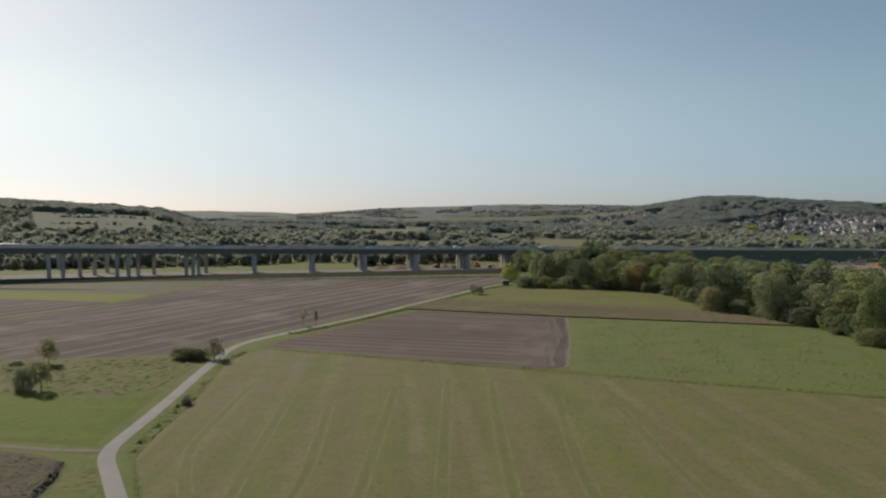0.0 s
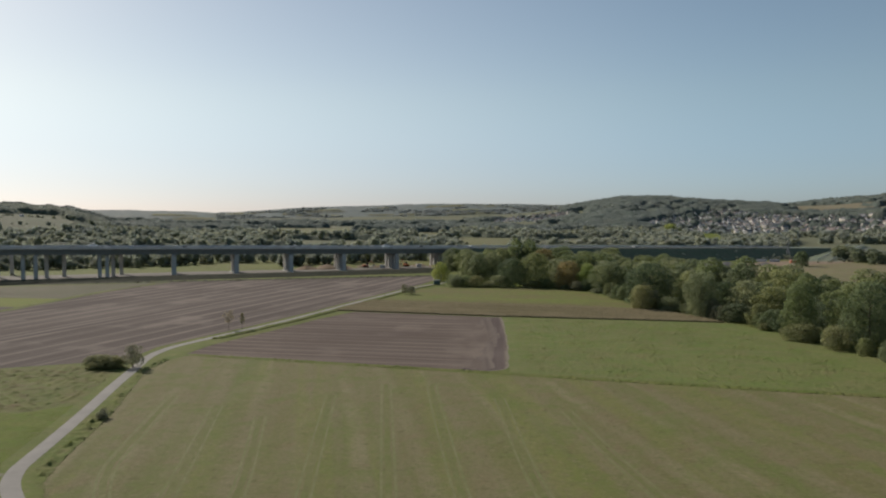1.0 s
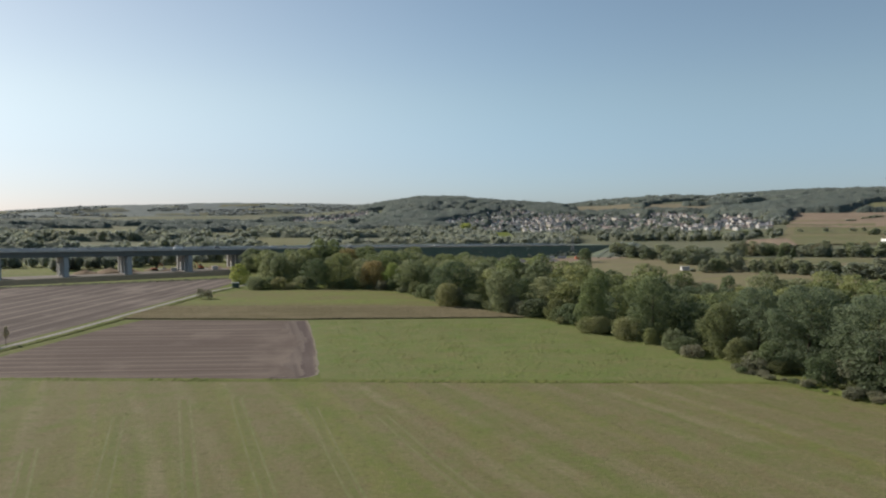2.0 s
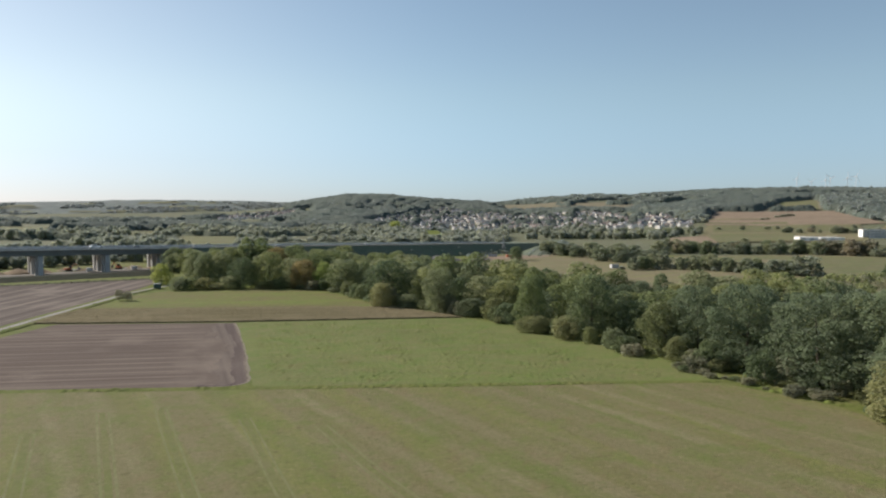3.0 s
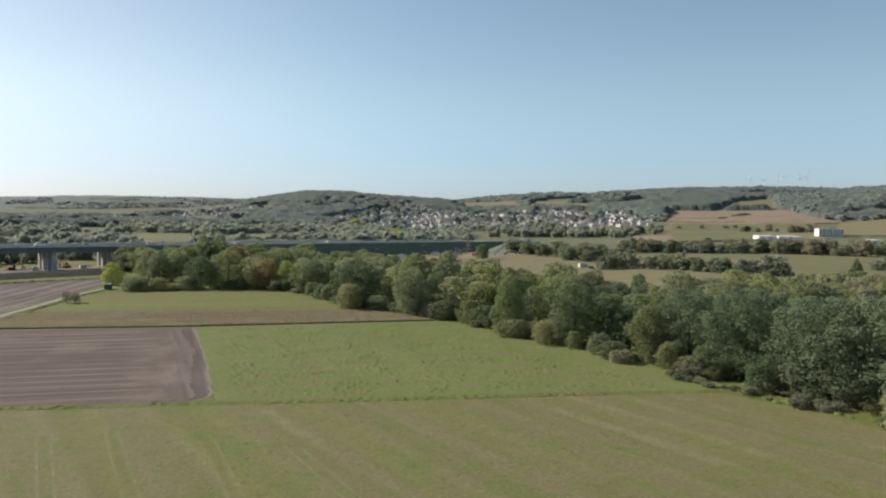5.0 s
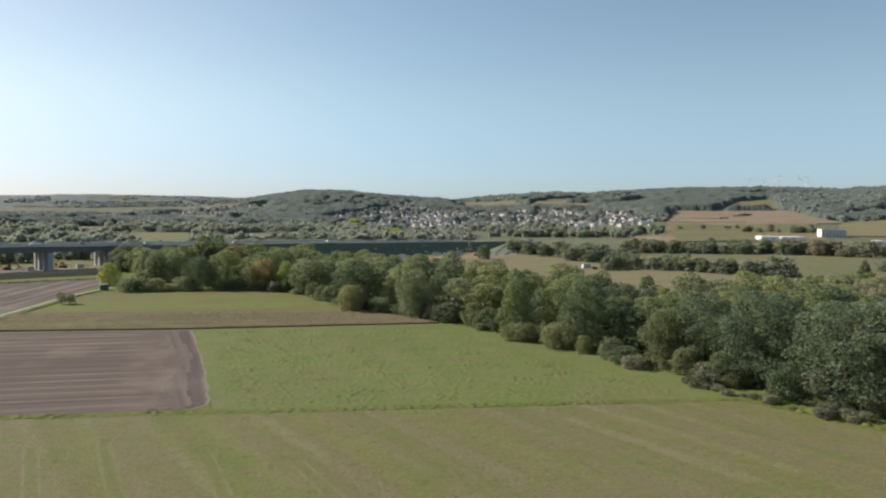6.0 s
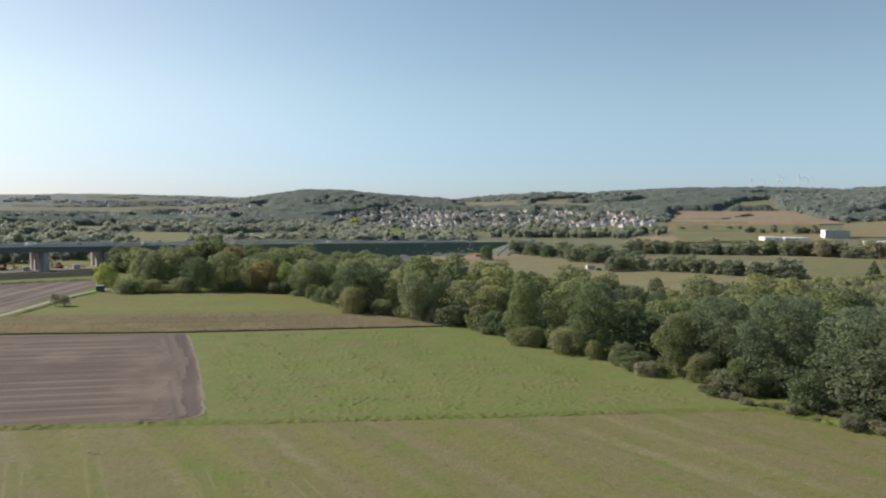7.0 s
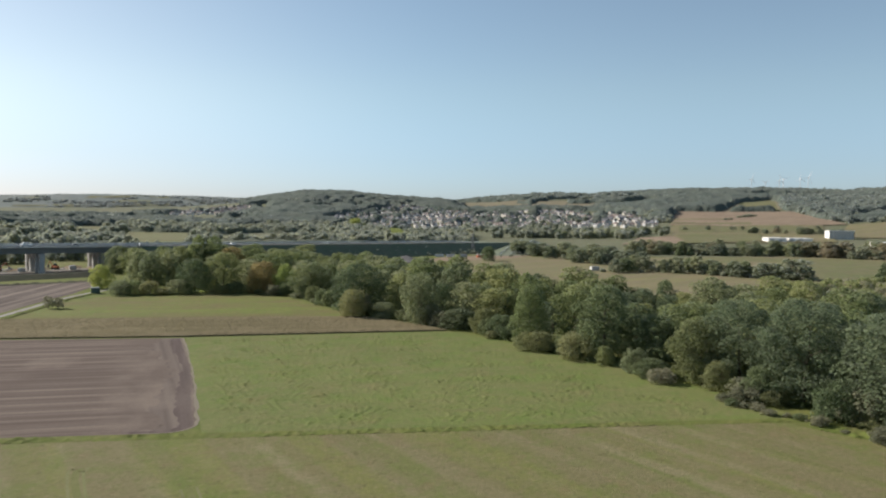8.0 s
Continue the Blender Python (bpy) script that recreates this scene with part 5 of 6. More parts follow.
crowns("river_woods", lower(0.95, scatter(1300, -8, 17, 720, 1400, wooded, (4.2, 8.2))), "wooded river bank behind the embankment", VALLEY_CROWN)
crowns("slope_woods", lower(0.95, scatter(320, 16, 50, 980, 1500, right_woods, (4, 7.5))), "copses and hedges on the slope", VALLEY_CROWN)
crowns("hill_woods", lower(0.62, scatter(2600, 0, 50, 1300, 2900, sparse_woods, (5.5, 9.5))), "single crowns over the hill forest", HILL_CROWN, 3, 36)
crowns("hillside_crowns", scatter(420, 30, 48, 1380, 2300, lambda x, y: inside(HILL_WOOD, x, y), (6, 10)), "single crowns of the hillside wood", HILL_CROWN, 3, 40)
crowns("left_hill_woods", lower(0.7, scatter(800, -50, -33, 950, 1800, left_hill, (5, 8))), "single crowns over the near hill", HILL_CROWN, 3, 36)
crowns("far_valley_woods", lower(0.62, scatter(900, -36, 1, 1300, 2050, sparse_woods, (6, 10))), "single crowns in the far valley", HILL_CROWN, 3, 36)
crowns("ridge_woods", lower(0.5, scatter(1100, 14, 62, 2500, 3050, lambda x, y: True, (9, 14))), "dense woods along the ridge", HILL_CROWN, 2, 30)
ridge = random.Random(5)
for k in range(46):
    a, r, w, d = radians(ridge.uniform(-30, 4)), ridge.uniform(3640, 4180), ridge.uniform(35, 130), ridge.uniform(25, 90)
    u, v = Vector((math.sin(a), math.cos(a))), Vector((math.cos(a), -math.sin(a)))
    c = u * r + Vector((0, 30))
    tilt = ridge.uniform(-0.4, 0.4)
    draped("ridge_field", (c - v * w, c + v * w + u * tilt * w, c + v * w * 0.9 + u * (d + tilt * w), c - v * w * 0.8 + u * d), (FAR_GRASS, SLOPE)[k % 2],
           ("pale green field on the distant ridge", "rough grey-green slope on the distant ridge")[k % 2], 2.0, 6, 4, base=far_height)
ridge_trees = []
while len(ridge_trees) < 1700:
    a, r = radians(ridge.uniform(-26, 14)), ridge.uniform(3600, 4330)
    x, y = r * math.sin(a), 30 + r * math.cos(a)
    if r < 4190 and noise.noise((x / 260, y / 130, 2.2)) > 0.08:
        q = ridge.uniform(8, 15)
        ridge_trees.append((x, y, q, q * ridge.uniform(0.35, 0.5)))
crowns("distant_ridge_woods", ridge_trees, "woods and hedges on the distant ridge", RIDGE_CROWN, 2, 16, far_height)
hems, slope_scrub = [], []
for line in (((-460, 405), (-400, 440), (-320, 480), (-285, 505), (-262, 530), (-215, 575)), ((-450, 430), (-380, 480), (-300, 540)), ((-340, 620), (-200, 650), (-80, 660), (0, 640)), ((-160, 545), (-120, 590), (-80, 600), (-60, 540)),
             ((203, 440), (231, 443), (254, 426), (268, 392)), ((240, 455), (275, 420), (288, 380)), ((317, 614), (384, 582), (440, 553), (520, 470)), ((340, 640), (400, 610), (530, 520)), ((228, 640), (236, 556), (232, 500)), ((270, 575), (262, 510)), ((196, 592), (212, 604), (236, 640)), ((216, 612), (246, 652))):
    for (x0, y0), (x1, y1) in zip(line, line[1:]):
        for t in np.arange(0, 1, 4.5 / math.hypot(x1 - x0, y1 - y0)):
            q = rng.uniform(1.8, 3.6) if x0 < 0 else rng.uniform(0.9, 2.0)
            hems.append((x0 + (x1 - x0) * t + rng.normal() * 5, y0 + (y1 - y0) * t + rng.normal() * 5, q, q * rng.uniform(1.1, 1.9)))
shade = random.Random(31)
rank, scrubs = [], []
for (x0, y0), (x1, y1) in (((-770, 850), (-690, 930)), ((-905, 1010), (-800, 1090)), ((-720, 770), (-640, 800)), ((-850, 960), (-820, 1000))):
    for _ in range(26):
        t, q = shade.random(), shade.uniform(2.0, 4.2)
        scrubs.append((x0 + (x1 - x0) * t + shade.gauss(0, 4), y0 + (y1 - y0) * t + shade.gauss(0, 4), q, q * shade.uniform(1.1, 1.6)))
crowns("hill_hedges", scrubs, "shrubs and hedges across the hillside pasture", VALLEY_CROWN, 4, 90)
for line in (((-460, 405), (-400, 440), (-320, 480), (-285, 505), (-262, 530)), ((-450, 430), (-380, 480), (-300, 540)), ((-190, 520), (-160, 545), (-120, 590)), ((-80, 600), (-60, 540)), ((-340, 620), (-200, 650), (-80, 660), (0, 640)), ((-420, 470), (-330, 500), (-270, 545), (-235, 560)), ((-238, 548), (-205, 560), (-170, 590), (-120, 612)), ((-196, 512), (-180, 524), (-166, 532)), ((-110, 590), (-70, 610), (-30, 600), (10, 590))):
    for (x0, y0), (x1, y1) in zip(line, line[1:]):
        for t in np.arange(0, 1, 3.6 / math.hypot(x1 - x0, y1 - y0)):
            q = shade.uniform(3.2, 5.4)
            rank.append((x0 + (x1 - x0) * t + shade.gauss(0, 4), y0 + (y1 - y0) * t + shade.gauss(0, 4), q, q * shade.uniform(1.9, 2.6)))
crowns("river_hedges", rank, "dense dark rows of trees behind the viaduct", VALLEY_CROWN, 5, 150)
bank_slope = random.Random(9)
for _ in range(260):
    q, o = bank_slope.uniform(318, 520), bank_slope.uniform(-14, 0)
    c = along(q, o)
    r = bank_slope.uniform(1.0, 2.4)
    slope_scrub.append((c.x, c.y, r, r * bank_slope.uniform(1.0, 1.6) + max(0, top_z(q) - 2.5 + o / 1.6)))
crowns("embankment_scrub", slope_scrub, "dark scrub growing on the motorway embankment", VALLEY_CROWN, 3, 60)
crowns("bank_scrub", hems, "low scrub along banks and hedgerows", VALLEY_CROWN, 3, 80)


thicket = []
zone = ((218, 330), (262, 345), (296, 356), (325, 340), (420, 310), (380, 190), (250, 255), (200, 270), (180, 300))
while len(thicket) < 420:
    x, y = rng.uniform(180, 420), rng.uniform(190, 356)
    if inside(zone, x, y) and noise.noise((x / 28, y / 28, 2)) > -0.25:
        q = rng.uniform(1.4, 3.6)
        thicket.append((x, y, q, q * rng.uniform(1.1, 1.8)))
woods("brown_thicket", thicket[::2], "brown thorny scrub behind the tree belt", LEAF["scrub"], 150, 1.25)
woods("olive_thicket", thicket[1::2], "olive scrub behind the tree belt", LEAF["olive"], 150, 1.25)


# ---- buildings ----
def house_pattern(w, d, eaves, rise, wall, roof, label):
    """A gabled house: walls, two roof slopes, chimney, door and windows."""
    root = tagged(new("house"), label, "house")
    bm = bmesh.new()
    foot = [bm.verts.new(p) for p in ((-w / 2, -d / 2, -2), (w / 2, -d / 2, -2), (w / 2, d / 2, -2), (-w / 2, d / 2, -2))]
    top = [bm.verts.new((v.co.x, v.co.y, eaves)) for v in foot]
    ridge = [bm.verts.new((-w / 2, 0, eaves + rise)), bm.verts.new((w / 2, 0, eaves + rise))]
    for i in (0, 2):
        bm.faces.new((foot[i], foot[i + 1], top[i + 1], top[i]))
    bm.faces.new((foot[1], foot[2], top[2], ridge[1], top[1]))
    bm.faces.new((foot[3], foot[0], top[0], ridge[0], top[3]))
    bm.faces.new((top[0], top[1], ridge[1], ridge[0]))
    bm.faces.new((top[2], top[3], ridge[0], ridge[1]))
    bmesh.ops.recalc_face_normals(bm, faces=bm.faces)
    part("wall", bm, wall, root)
    bm = bmesh.new()
    k = rise / (d / 2)
    for s in (-1, 1):
        e = d / 2 + 0.5
        low = [bm.verts.new(p) for p in ((-w / 2 - 0.4, s * e, eaves - 0.5 * k + 0.05), (w / 2 + 0.4, s * e, eaves - 0.5 * k + 0.05), (w / 2 + 0.4, 0, eaves + rise + 0.05), (-w / 2 - 0.4, 0, eaves + rise + 0.05))]
        up = [bm.verts.new(v.co + Vector((0, 0, 0.3))) for v in low]
        bm.faces.new(low[::-1])
        bm.faces.new(up)
        for i in range(4):
            bm.faces.new((low[i], low[(i + 1) % 4], up[(i + 1) % 4], up[i]))
    bmesh.ops.recalc_face_normals(bm, faces=bm.faces)
    part("roof", bm, roof, root)
    bm = bmesh.new()
    box(bm, w * 0.2, 0.4, eaves + rise * 0.5, w * 0.2 + 0.7, 1.1, eaves + rise + 1.0)
    part("chimney", bm, ROOF_RED, root)
    for side in (-1, 1):
        for at in (-0.3, 0.3):
            bm = bmesh.new()
            box(bm, at * w - 0.8, side * d / 2 - 0.05, 1.2, at * w + 0.8, side * d / 2 + 0.05, 2.6)
            part("window", bm, GLASS, root)
    bm = bmesh.new()
    box(bm, -0.6, -d / 2 - 0.06, 0, 0.6, -d / 2 + 0.05, 2.2)
    part("door", bm, BARK, root)
    return root


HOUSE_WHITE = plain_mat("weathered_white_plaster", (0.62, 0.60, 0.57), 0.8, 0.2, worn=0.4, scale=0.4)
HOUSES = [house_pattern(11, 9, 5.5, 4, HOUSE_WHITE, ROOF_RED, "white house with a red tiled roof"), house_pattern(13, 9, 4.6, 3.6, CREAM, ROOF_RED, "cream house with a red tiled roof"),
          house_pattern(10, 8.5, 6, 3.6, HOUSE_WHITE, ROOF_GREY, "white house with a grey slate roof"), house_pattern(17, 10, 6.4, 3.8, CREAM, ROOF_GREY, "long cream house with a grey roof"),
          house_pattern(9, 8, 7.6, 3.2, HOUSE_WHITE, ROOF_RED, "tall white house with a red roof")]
stood = set()


def settle(poly, count, gap, group, tries=6000, joined=None):
    spots = []
    xs, ys = [p[0] for p in poly], [p[1] for p in poly]
    for _ in range(tries):
        x, y = rng.uniform(min(xs), max(xs)), rng.uniform(min(ys), max(ys))
        if len(spots) < count and inside(poly, x, y) and all((x - a) ** 2 + (y - b) ** 2 > gap * gap for a, b in spots):
            spots.append((x, y))
            k = int(rng.integers(len(HOUSES)))
            s = rng.uniform(0.48, 0.72)
            m = Matrix.Translation((x, y, height(x, y) + 0.5)) @ Matrix.Rotation(rng.choice((0.3, 1.87, 0.9, 2.5)) + rng.normal() * 0.15, 4, "Z") @ Matrix.Diagonal((s, s, s, 1))
            if joined is not None:
                for child in HOUSES[k].children:
                    for f in child.data.polygons:
                        joined.append(([m @ child.data.vertices[v].co for v in f.vertices], child.data.materials[0].name))
            elif k in stood:
                tagged(copy_thing(HOUSES[k], m), group=group)
            else:
                stood.add(k)
                HOUSES[k].matrix_basis = m
                tagged(HOUSES[k], group=group)


settle(VILLAGE, 240, 17, "houses of the village")
faces = []
settle(HAMLET, 170, 11, "houses of the hamlet", joined=faces)
settle(VILLAGE, 800, 10, "houses of the village", 14000, faces)
bm = bmesh.new()
paints = sorted({name for _, name in faces})
for corners, name in faces:
    bm.faces.new([bm.verts.new(c) for c in corners]).material_index = paints.index(name)
me = bpy.data.meshes.new("distant_houses")
bm.to_mesh(me)
bm.free()
for name in paints:
    me.materials.append(bpy.data.materials[name])
tagged(new("distant_houses", me), "far white and cream houses of the hamlet", "houses", kind="stuff")
for k, (x, y) in enumerate(villa_spots):
    m = Matrix.Translation((x, y, height(x, y) + 0.6)) @ Matrix.Rotation(0.5 + k * 1.3, 4, "Z") @ Matrix.Diagonal((0.85, 0.85, 0.9, 1))
    tagged(copy_thing(HOUSES[(0, 2, 4, 1)[k % 4]], m), group="villas on the hill")
settle(((-330, 1800), (-220, 1800), (-60, 1950), (-120, 2150), (-330, 2000)), 10, 40, "scattered houses")
for k, (x, y) in enumerate(LONE_HOUSES):
    m = Matrix.Translation((x, y, height(x, y) + 0.8)) @ Matrix.Rotation(0.2 + k * 0.7, 4, "Z") @ Matrix.Diagonal((0.85, 0.8, 0.75, 1))
    tagged(copy_thing(HOUSES[(0, 2, 4)[k % 3]], m), group="scattered houses")


def hall(name, x, y, turn, w, d, h, label, floors=0):
    """A flat-roofed building with a plinth, a parapet and ribbon windows."""
    root = tagged(new(name), label, "building")
    root.matrix_basis = Matrix.Translation((x, y, height(x, y) - 0.3)) @ Matrix.Rotation(radians(turn), 4, "Z")
    bm = bmesh.new()
    box(bm, -w / 2, -d / 2, -1, w / 2, d / 2, h)
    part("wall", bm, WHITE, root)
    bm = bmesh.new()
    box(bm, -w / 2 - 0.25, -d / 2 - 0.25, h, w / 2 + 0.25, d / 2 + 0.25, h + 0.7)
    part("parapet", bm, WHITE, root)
    bm = bmesh.new()
    box(bm, -w / 2 + 1, -d / 2 + 1, h + 0.7, w / 2 - 1, d / 2 - 1, h + 0.9)
    part("roof", bm, ROOF_GREY if floors else WHITE, root)
    for i in range(floors):
        z = 1.2 + i * (h - 0.6) / floors
        for n in range(int(w // 4)):
            bm = bmesh.new()
            a = -w / 2 + 0.8 + n * 4
            box(bm, a, -d / 2 - 0.06, z, a + 3.4, -d / 2 + 0.1, z + 1.1)
            part("window", bm, GLASS, root)
    if not floors:
        for n in range(int(w // 9)):
            bm = bmesh.new()
            a = -w / 2 + 2 + n * 9
            box(bm, a, -d / 2 - 0.06, 0.3, a + 4.5, -d / 2 + 0.1, 4.2)
            part("gate", bm, RAIL, root, "grey roller gate")
    return root


hall("office_block", 686, 780, -22, 28, 14, 9.5, "white four-storey office block", 4)
hall("industrial_hall", 584, 766, -22, 20, 22, 4.2, "white industrial hall with roller gates")
hall("industrial_hall", 612, 764, -20, 26, 24, 3.2, "low white industrial hall")
hall("industrial_hall", 640, 674, -24, 20, 18, 3.4, "white industrial hall with roller gates")
hall("industrial_hall", 664, 648, -24, 14, 14, 4.0, "low white industrial hall")


def pylon(x, y, h, arms=3):
    """A lattice pylon: four legs, cross bracing and cross-arms."""
    root = tagged(new("power_pylon"), "grey steel lattice power pylon behind the embankment", "pylon", "pylons")
    root.location = (x, y, height(x, y) - 0.5)
    w = h * 0.09
    q = h / 50
    for sx, sy in ((-1, -1), (1, -1), (1, 1), (-1, 1)):
        bm = bmesh.new()
        tube(bm, (sx * w, sy * w, 0), (sx * w * 0.28, sy * w * 0.28, h * 0.62), 0.6 * q, 0.5 * q, 5)
        tube(bm, (sx * w * 0.28, sy * w * 0.28, h * 0.62), (0, 0, h), 0.5 * q, 0.4 * q, 5)
        part("leg", bm, STEEL, root)
    for i in range(7):
        z0, z1 = h * 0.62 * i / 7, h * 0.62 * (i + 1) / 7
        k0, k1 = w * (1 - 0.72 * i / 7), w * (1 - 0.72 * (i + 1) / 7)
        bm = bmesh.new()
        for sx, sy, tx, ty in ((-1, -1, 1, -1), (1, -1, 1, 1), (1, 1, -1, 1), (-1, 1, -1, -1)):
            tube(bm, (sx * k0, sy * k0, z0), (tx * k1, ty * k1, z1), 0.2 * q, 0.2 * q, 4)
            tube(bm, (tx * k0, ty * k0, z0), (sx * k1, sy * k1, z1), 0.2 * q, 0.2 * q, 4)
        part("bracing", bm, STEEL, root)
    for i in range(arms):
        z, reach = h * (0.66 + 0.13 * i), h * (0.17 - 0.03 * i)
        bm = bmesh.new()
        for s in (-1, 1):
            tube(bm, (0, 0, z), (s * reach, 0, z), 0.5 * q, 0.35 * q, 4)
            tube(bm, (0, 0, z + h * 0.05), (s * reach, 0, z), 0.25 * q, 0.2 * q, 4)
        part("crossarm", bm, STEEL, root)
    return root


def turbine(az, r, hub, reach, turn):
    """A wind turbine: tapered tower, nacelle, hub and three tapered blades; hub: height of the hub in the world."""
    x, y = r * math.sin(radians(az)), 30 + r * math.cos(radians(az))
    z = height(x, y)
    root = tagged(new("wind_turbine"), "white three-bladed wind turbine behind the ridge", "wind turbine", "wind turbines")
    root.matrix_basis = Matrix.Translation((x, y, z - 0.5)) @ Matrix.Rotation(radians(-az) + 0.5, 4, "Z")
    h = hub - z
    bm = bmesh.new()
    tube(bm, (0, 0, 0), (0, 0, h), 1.7, 0.9, 10)
    part("tower", bm, TOWER, root)
    bm = bmesh.new()
    box(bm, -1.6, -3, h - 1.2, 1.6, 6, h + 2)
    bmesh.ops.bevel(bm, geom=bm.edges[:], offset=0.5, segments=2, affect="EDGES")
    part("nacelle", bm, TOWER, root)
    bm = bmesh.new()
    tube(bm, (0, -2.8, h), (0, -5.2, h), 1.7, 0.6, 10)
    rotor = part("rotor_hub", bm, TOWER, root)
    for k in range(3):
        a = turn + k * 2.0944
        way = Vector((math.sin(a), 0, math.cos(a)))
        bm = bmesh.new()
        tube(bm, Vector((0, -4, h)), Vector((0, -4, h)) + way * reach * 0.2, 0.5, 1.0, 6)
        tube(bm, Vector((0, -4, h)) + way * reach * 0.2, Vector((0, -4, h)) + way * reach, 1.0, 0.2, 6)
        part("blade", bm, TOWER, rotor)
    return root


TOWER = plain_mat("turbine_paint", (0.58, 0.60, 0.62), 0.6, 0.3, worn=0.15, scale=0.1)
for row in ((37.4, 3500, 180, 28, 0.3), (38.3, 3700, 174, 26, 0.9), (39.2, 3500, 173, 24, 0.1), (39.45, 3700, 188, 30, 1.2), (40.5, 3600, 184, 28, 0.0), (41.0, 3500, 184, 32, 0.5)):
    turbine(*row)
pylon(186, 640, 17, 3)

# ---- slip road behind the embankment ----
bank("slip_road_bank", ((Vector((188, 600, -0.2)), Vector((198, 606, 0.6)), Vector((206, 604, 0.6)), Vector((214, 600, -0.2))),
                        (Vector((205, 662, -0.2)), Vector((226, 655, 5.5)), Vector((236, 652, 5.5)), Vector((252, 648, -0.2))),
                        (Vector((232, 730, -0.2)), Vector((254, 702, 8.5)), Vector((264, 698, 8.5)), Vector((290, 690, -0.2)))), BANK, "bank of a slip road")
for side in (0, 1):
    bm = bmesh.new()
    for a, b in (((198 + side * 8, 606 - side * 2, 1.3), (226 + side * 10, 655 - side * 3, 6.2)), ((226 + side * 10, 655 - side * 3, 6.2), (254 + side * 10, 702 - side * 4, 9.2))):
        tube(bm, a, b, 0.25, 0.25, 6)
    tagged(part("guard_rail", bm, RAIL), "galvanised guard rail of the slip road", "rail", kind="structure")


# ---- vehicles ----
def car_pattern(name, length, w, h, color, label, cab=0.55):
    """A car or truck with body, cabin, windows and four wheels."""
    root = tagged(new(name), label, "vehicle", "vehicles on the viaduct")
    paint = plain_mat("vehicle_paint_" + name, color, 0.3, 0.5, 0.0, 0.1)
    bm = bmesh.new()
    box(bm, -length / 2, -w / 2, 0.35, length / 2, w / 2, h * cab)
    bmesh.ops.bevel(bm, geom=bm.edges[:], offset=0.12, segments=2, affect="EDGES")
    part("body", bm, paint, root)
    bm = bmesh.new()
    c = box(bm, -length * 0.36, -w / 2 + 0.08, h * cab - 0.05, length * 0.24, w / 2 - 0.08, h)
    for v in c:
        if v.co.z > h * 0.9:
            v.co.x *= 0.8
            v.co.y *= 0.86
    part("cabin", bm, paint, root)
    bm = bmesh.new()
    box(bm, -length * 0.33, -w / 2 + 0.05, h * cab + 0.08, length * 0.2, w / 2 - 0.05, h * 0.86)
    part("window", bm, GLASS, root)
    for sx in (-0.32, 0.32):
        for sy in (-1, 1):
            bm = bmesh.new()
            tube(bm, (sx * length, sy * (w / 2 - 0.25), 0.33), (sx * length, sy * (w / 2 + 0.02), 0.33), 0.33, 0.33, 12)
            wheel = part("wheel", bm, RUBBER, root)
            bm = bmesh.new()
            tube(bm, (sx * length, sy * (w / 2), 0.33), (sx * length, sy * (w / 2 + 0.04), 0.33), 0.2, 0.17, 10)
            part("rim", bm, RAIL, wheel, "silver wheel rim")
    return root


def drive(first, spots, used=False):
    for i, (s, o, back) in enumerate(spots):
        m = Matrix.Translation(along(s, o, top_z(s) - 1.06)) @ Matrix.Rotation(math.atan2(U.y, U.x) + (math.pi if back else 0), 4, "Z")
        if i == 0:
            first.matrix_basis = m
        else:
            copy_thing(first, m)


drive(car_pattern("van", 5.4, 2.0, 2.4, (0.74, 0.74, 0.73), "white van on the viaduct", 0.7), ((132, 4, 0), (-46, 20, 1)))
drive(car_pattern("car", 4.4, 1.8, 1.45, (0.75, 0.75, 0.74), "white car on the viaduct"), ((73, 8, 0), (195, 8, 0), (252, 4, 0), (-38, 20, 1), (330, 8, 0)))
drive(car_pattern("car", 4.5, 1.8, 1.5, (0.05, 0.06, 0.08), "dark car on the viaduct"), ((6, 8, 0), (110, 20, 1), (-55, 4, 0), (158, 8, 0)))

# ---- works yard ----
ORANGE = plain_mat("orange_paint", (0.42, 0.13, 0.06), 0.5, 0.4, worn=0.3)
TEAL = plain_mat("teal_paint", (0.07, 0.11, 0.10), 0.6, 0.3, worn=0.3)


CHIPPINGS = plain_mat("stone_chippings", (0.13, 0.125, 0.12), 0.95, 0.1, worn=0.5, scale=0.4)


def heap(name, x, y, r, h, mat, label):
    bm = bmesh.new()
    rings = []
    for j in range(7):
        t = j / 6
        rings.append([])
        for i in range(22):
            a = i / 22 * 6.2832
            q = r * (1 - t) * (1 + 0.22 * noise.noise((math.cos(a) * 1.3 + x, math.sin(a) * 1.3 + y, t * 2)))
            rings[-1].append(bm.verts.new((x + q * math.cos(a), y + q * math.sin(a), -0.1 + h * (t**0.85) * (1 + 0.1 * noise.noise((a, t * 3, x))))))
    for p, q in zip(rings, rings[1:]):
        for i in range(22):
            bm.faces.new((p[i], p[(i + 1) % 22], q[(i + 1) % 22], q[i]))
    bmesh.ops.remove_doubles(bm, verts=bm.verts, dist=0.02)
    return tagged(part(name, bm, mat), label, "mound", "mounds of the works yard")


for x, y, r, h in ((107, 539, 14, 5), (120, 548, 9, 3), (148, 560, 6, 1.8)):
    heap("spoil_mound", x, y, r, h, CHIPPINGS, "grey gravel mound in the works yard")
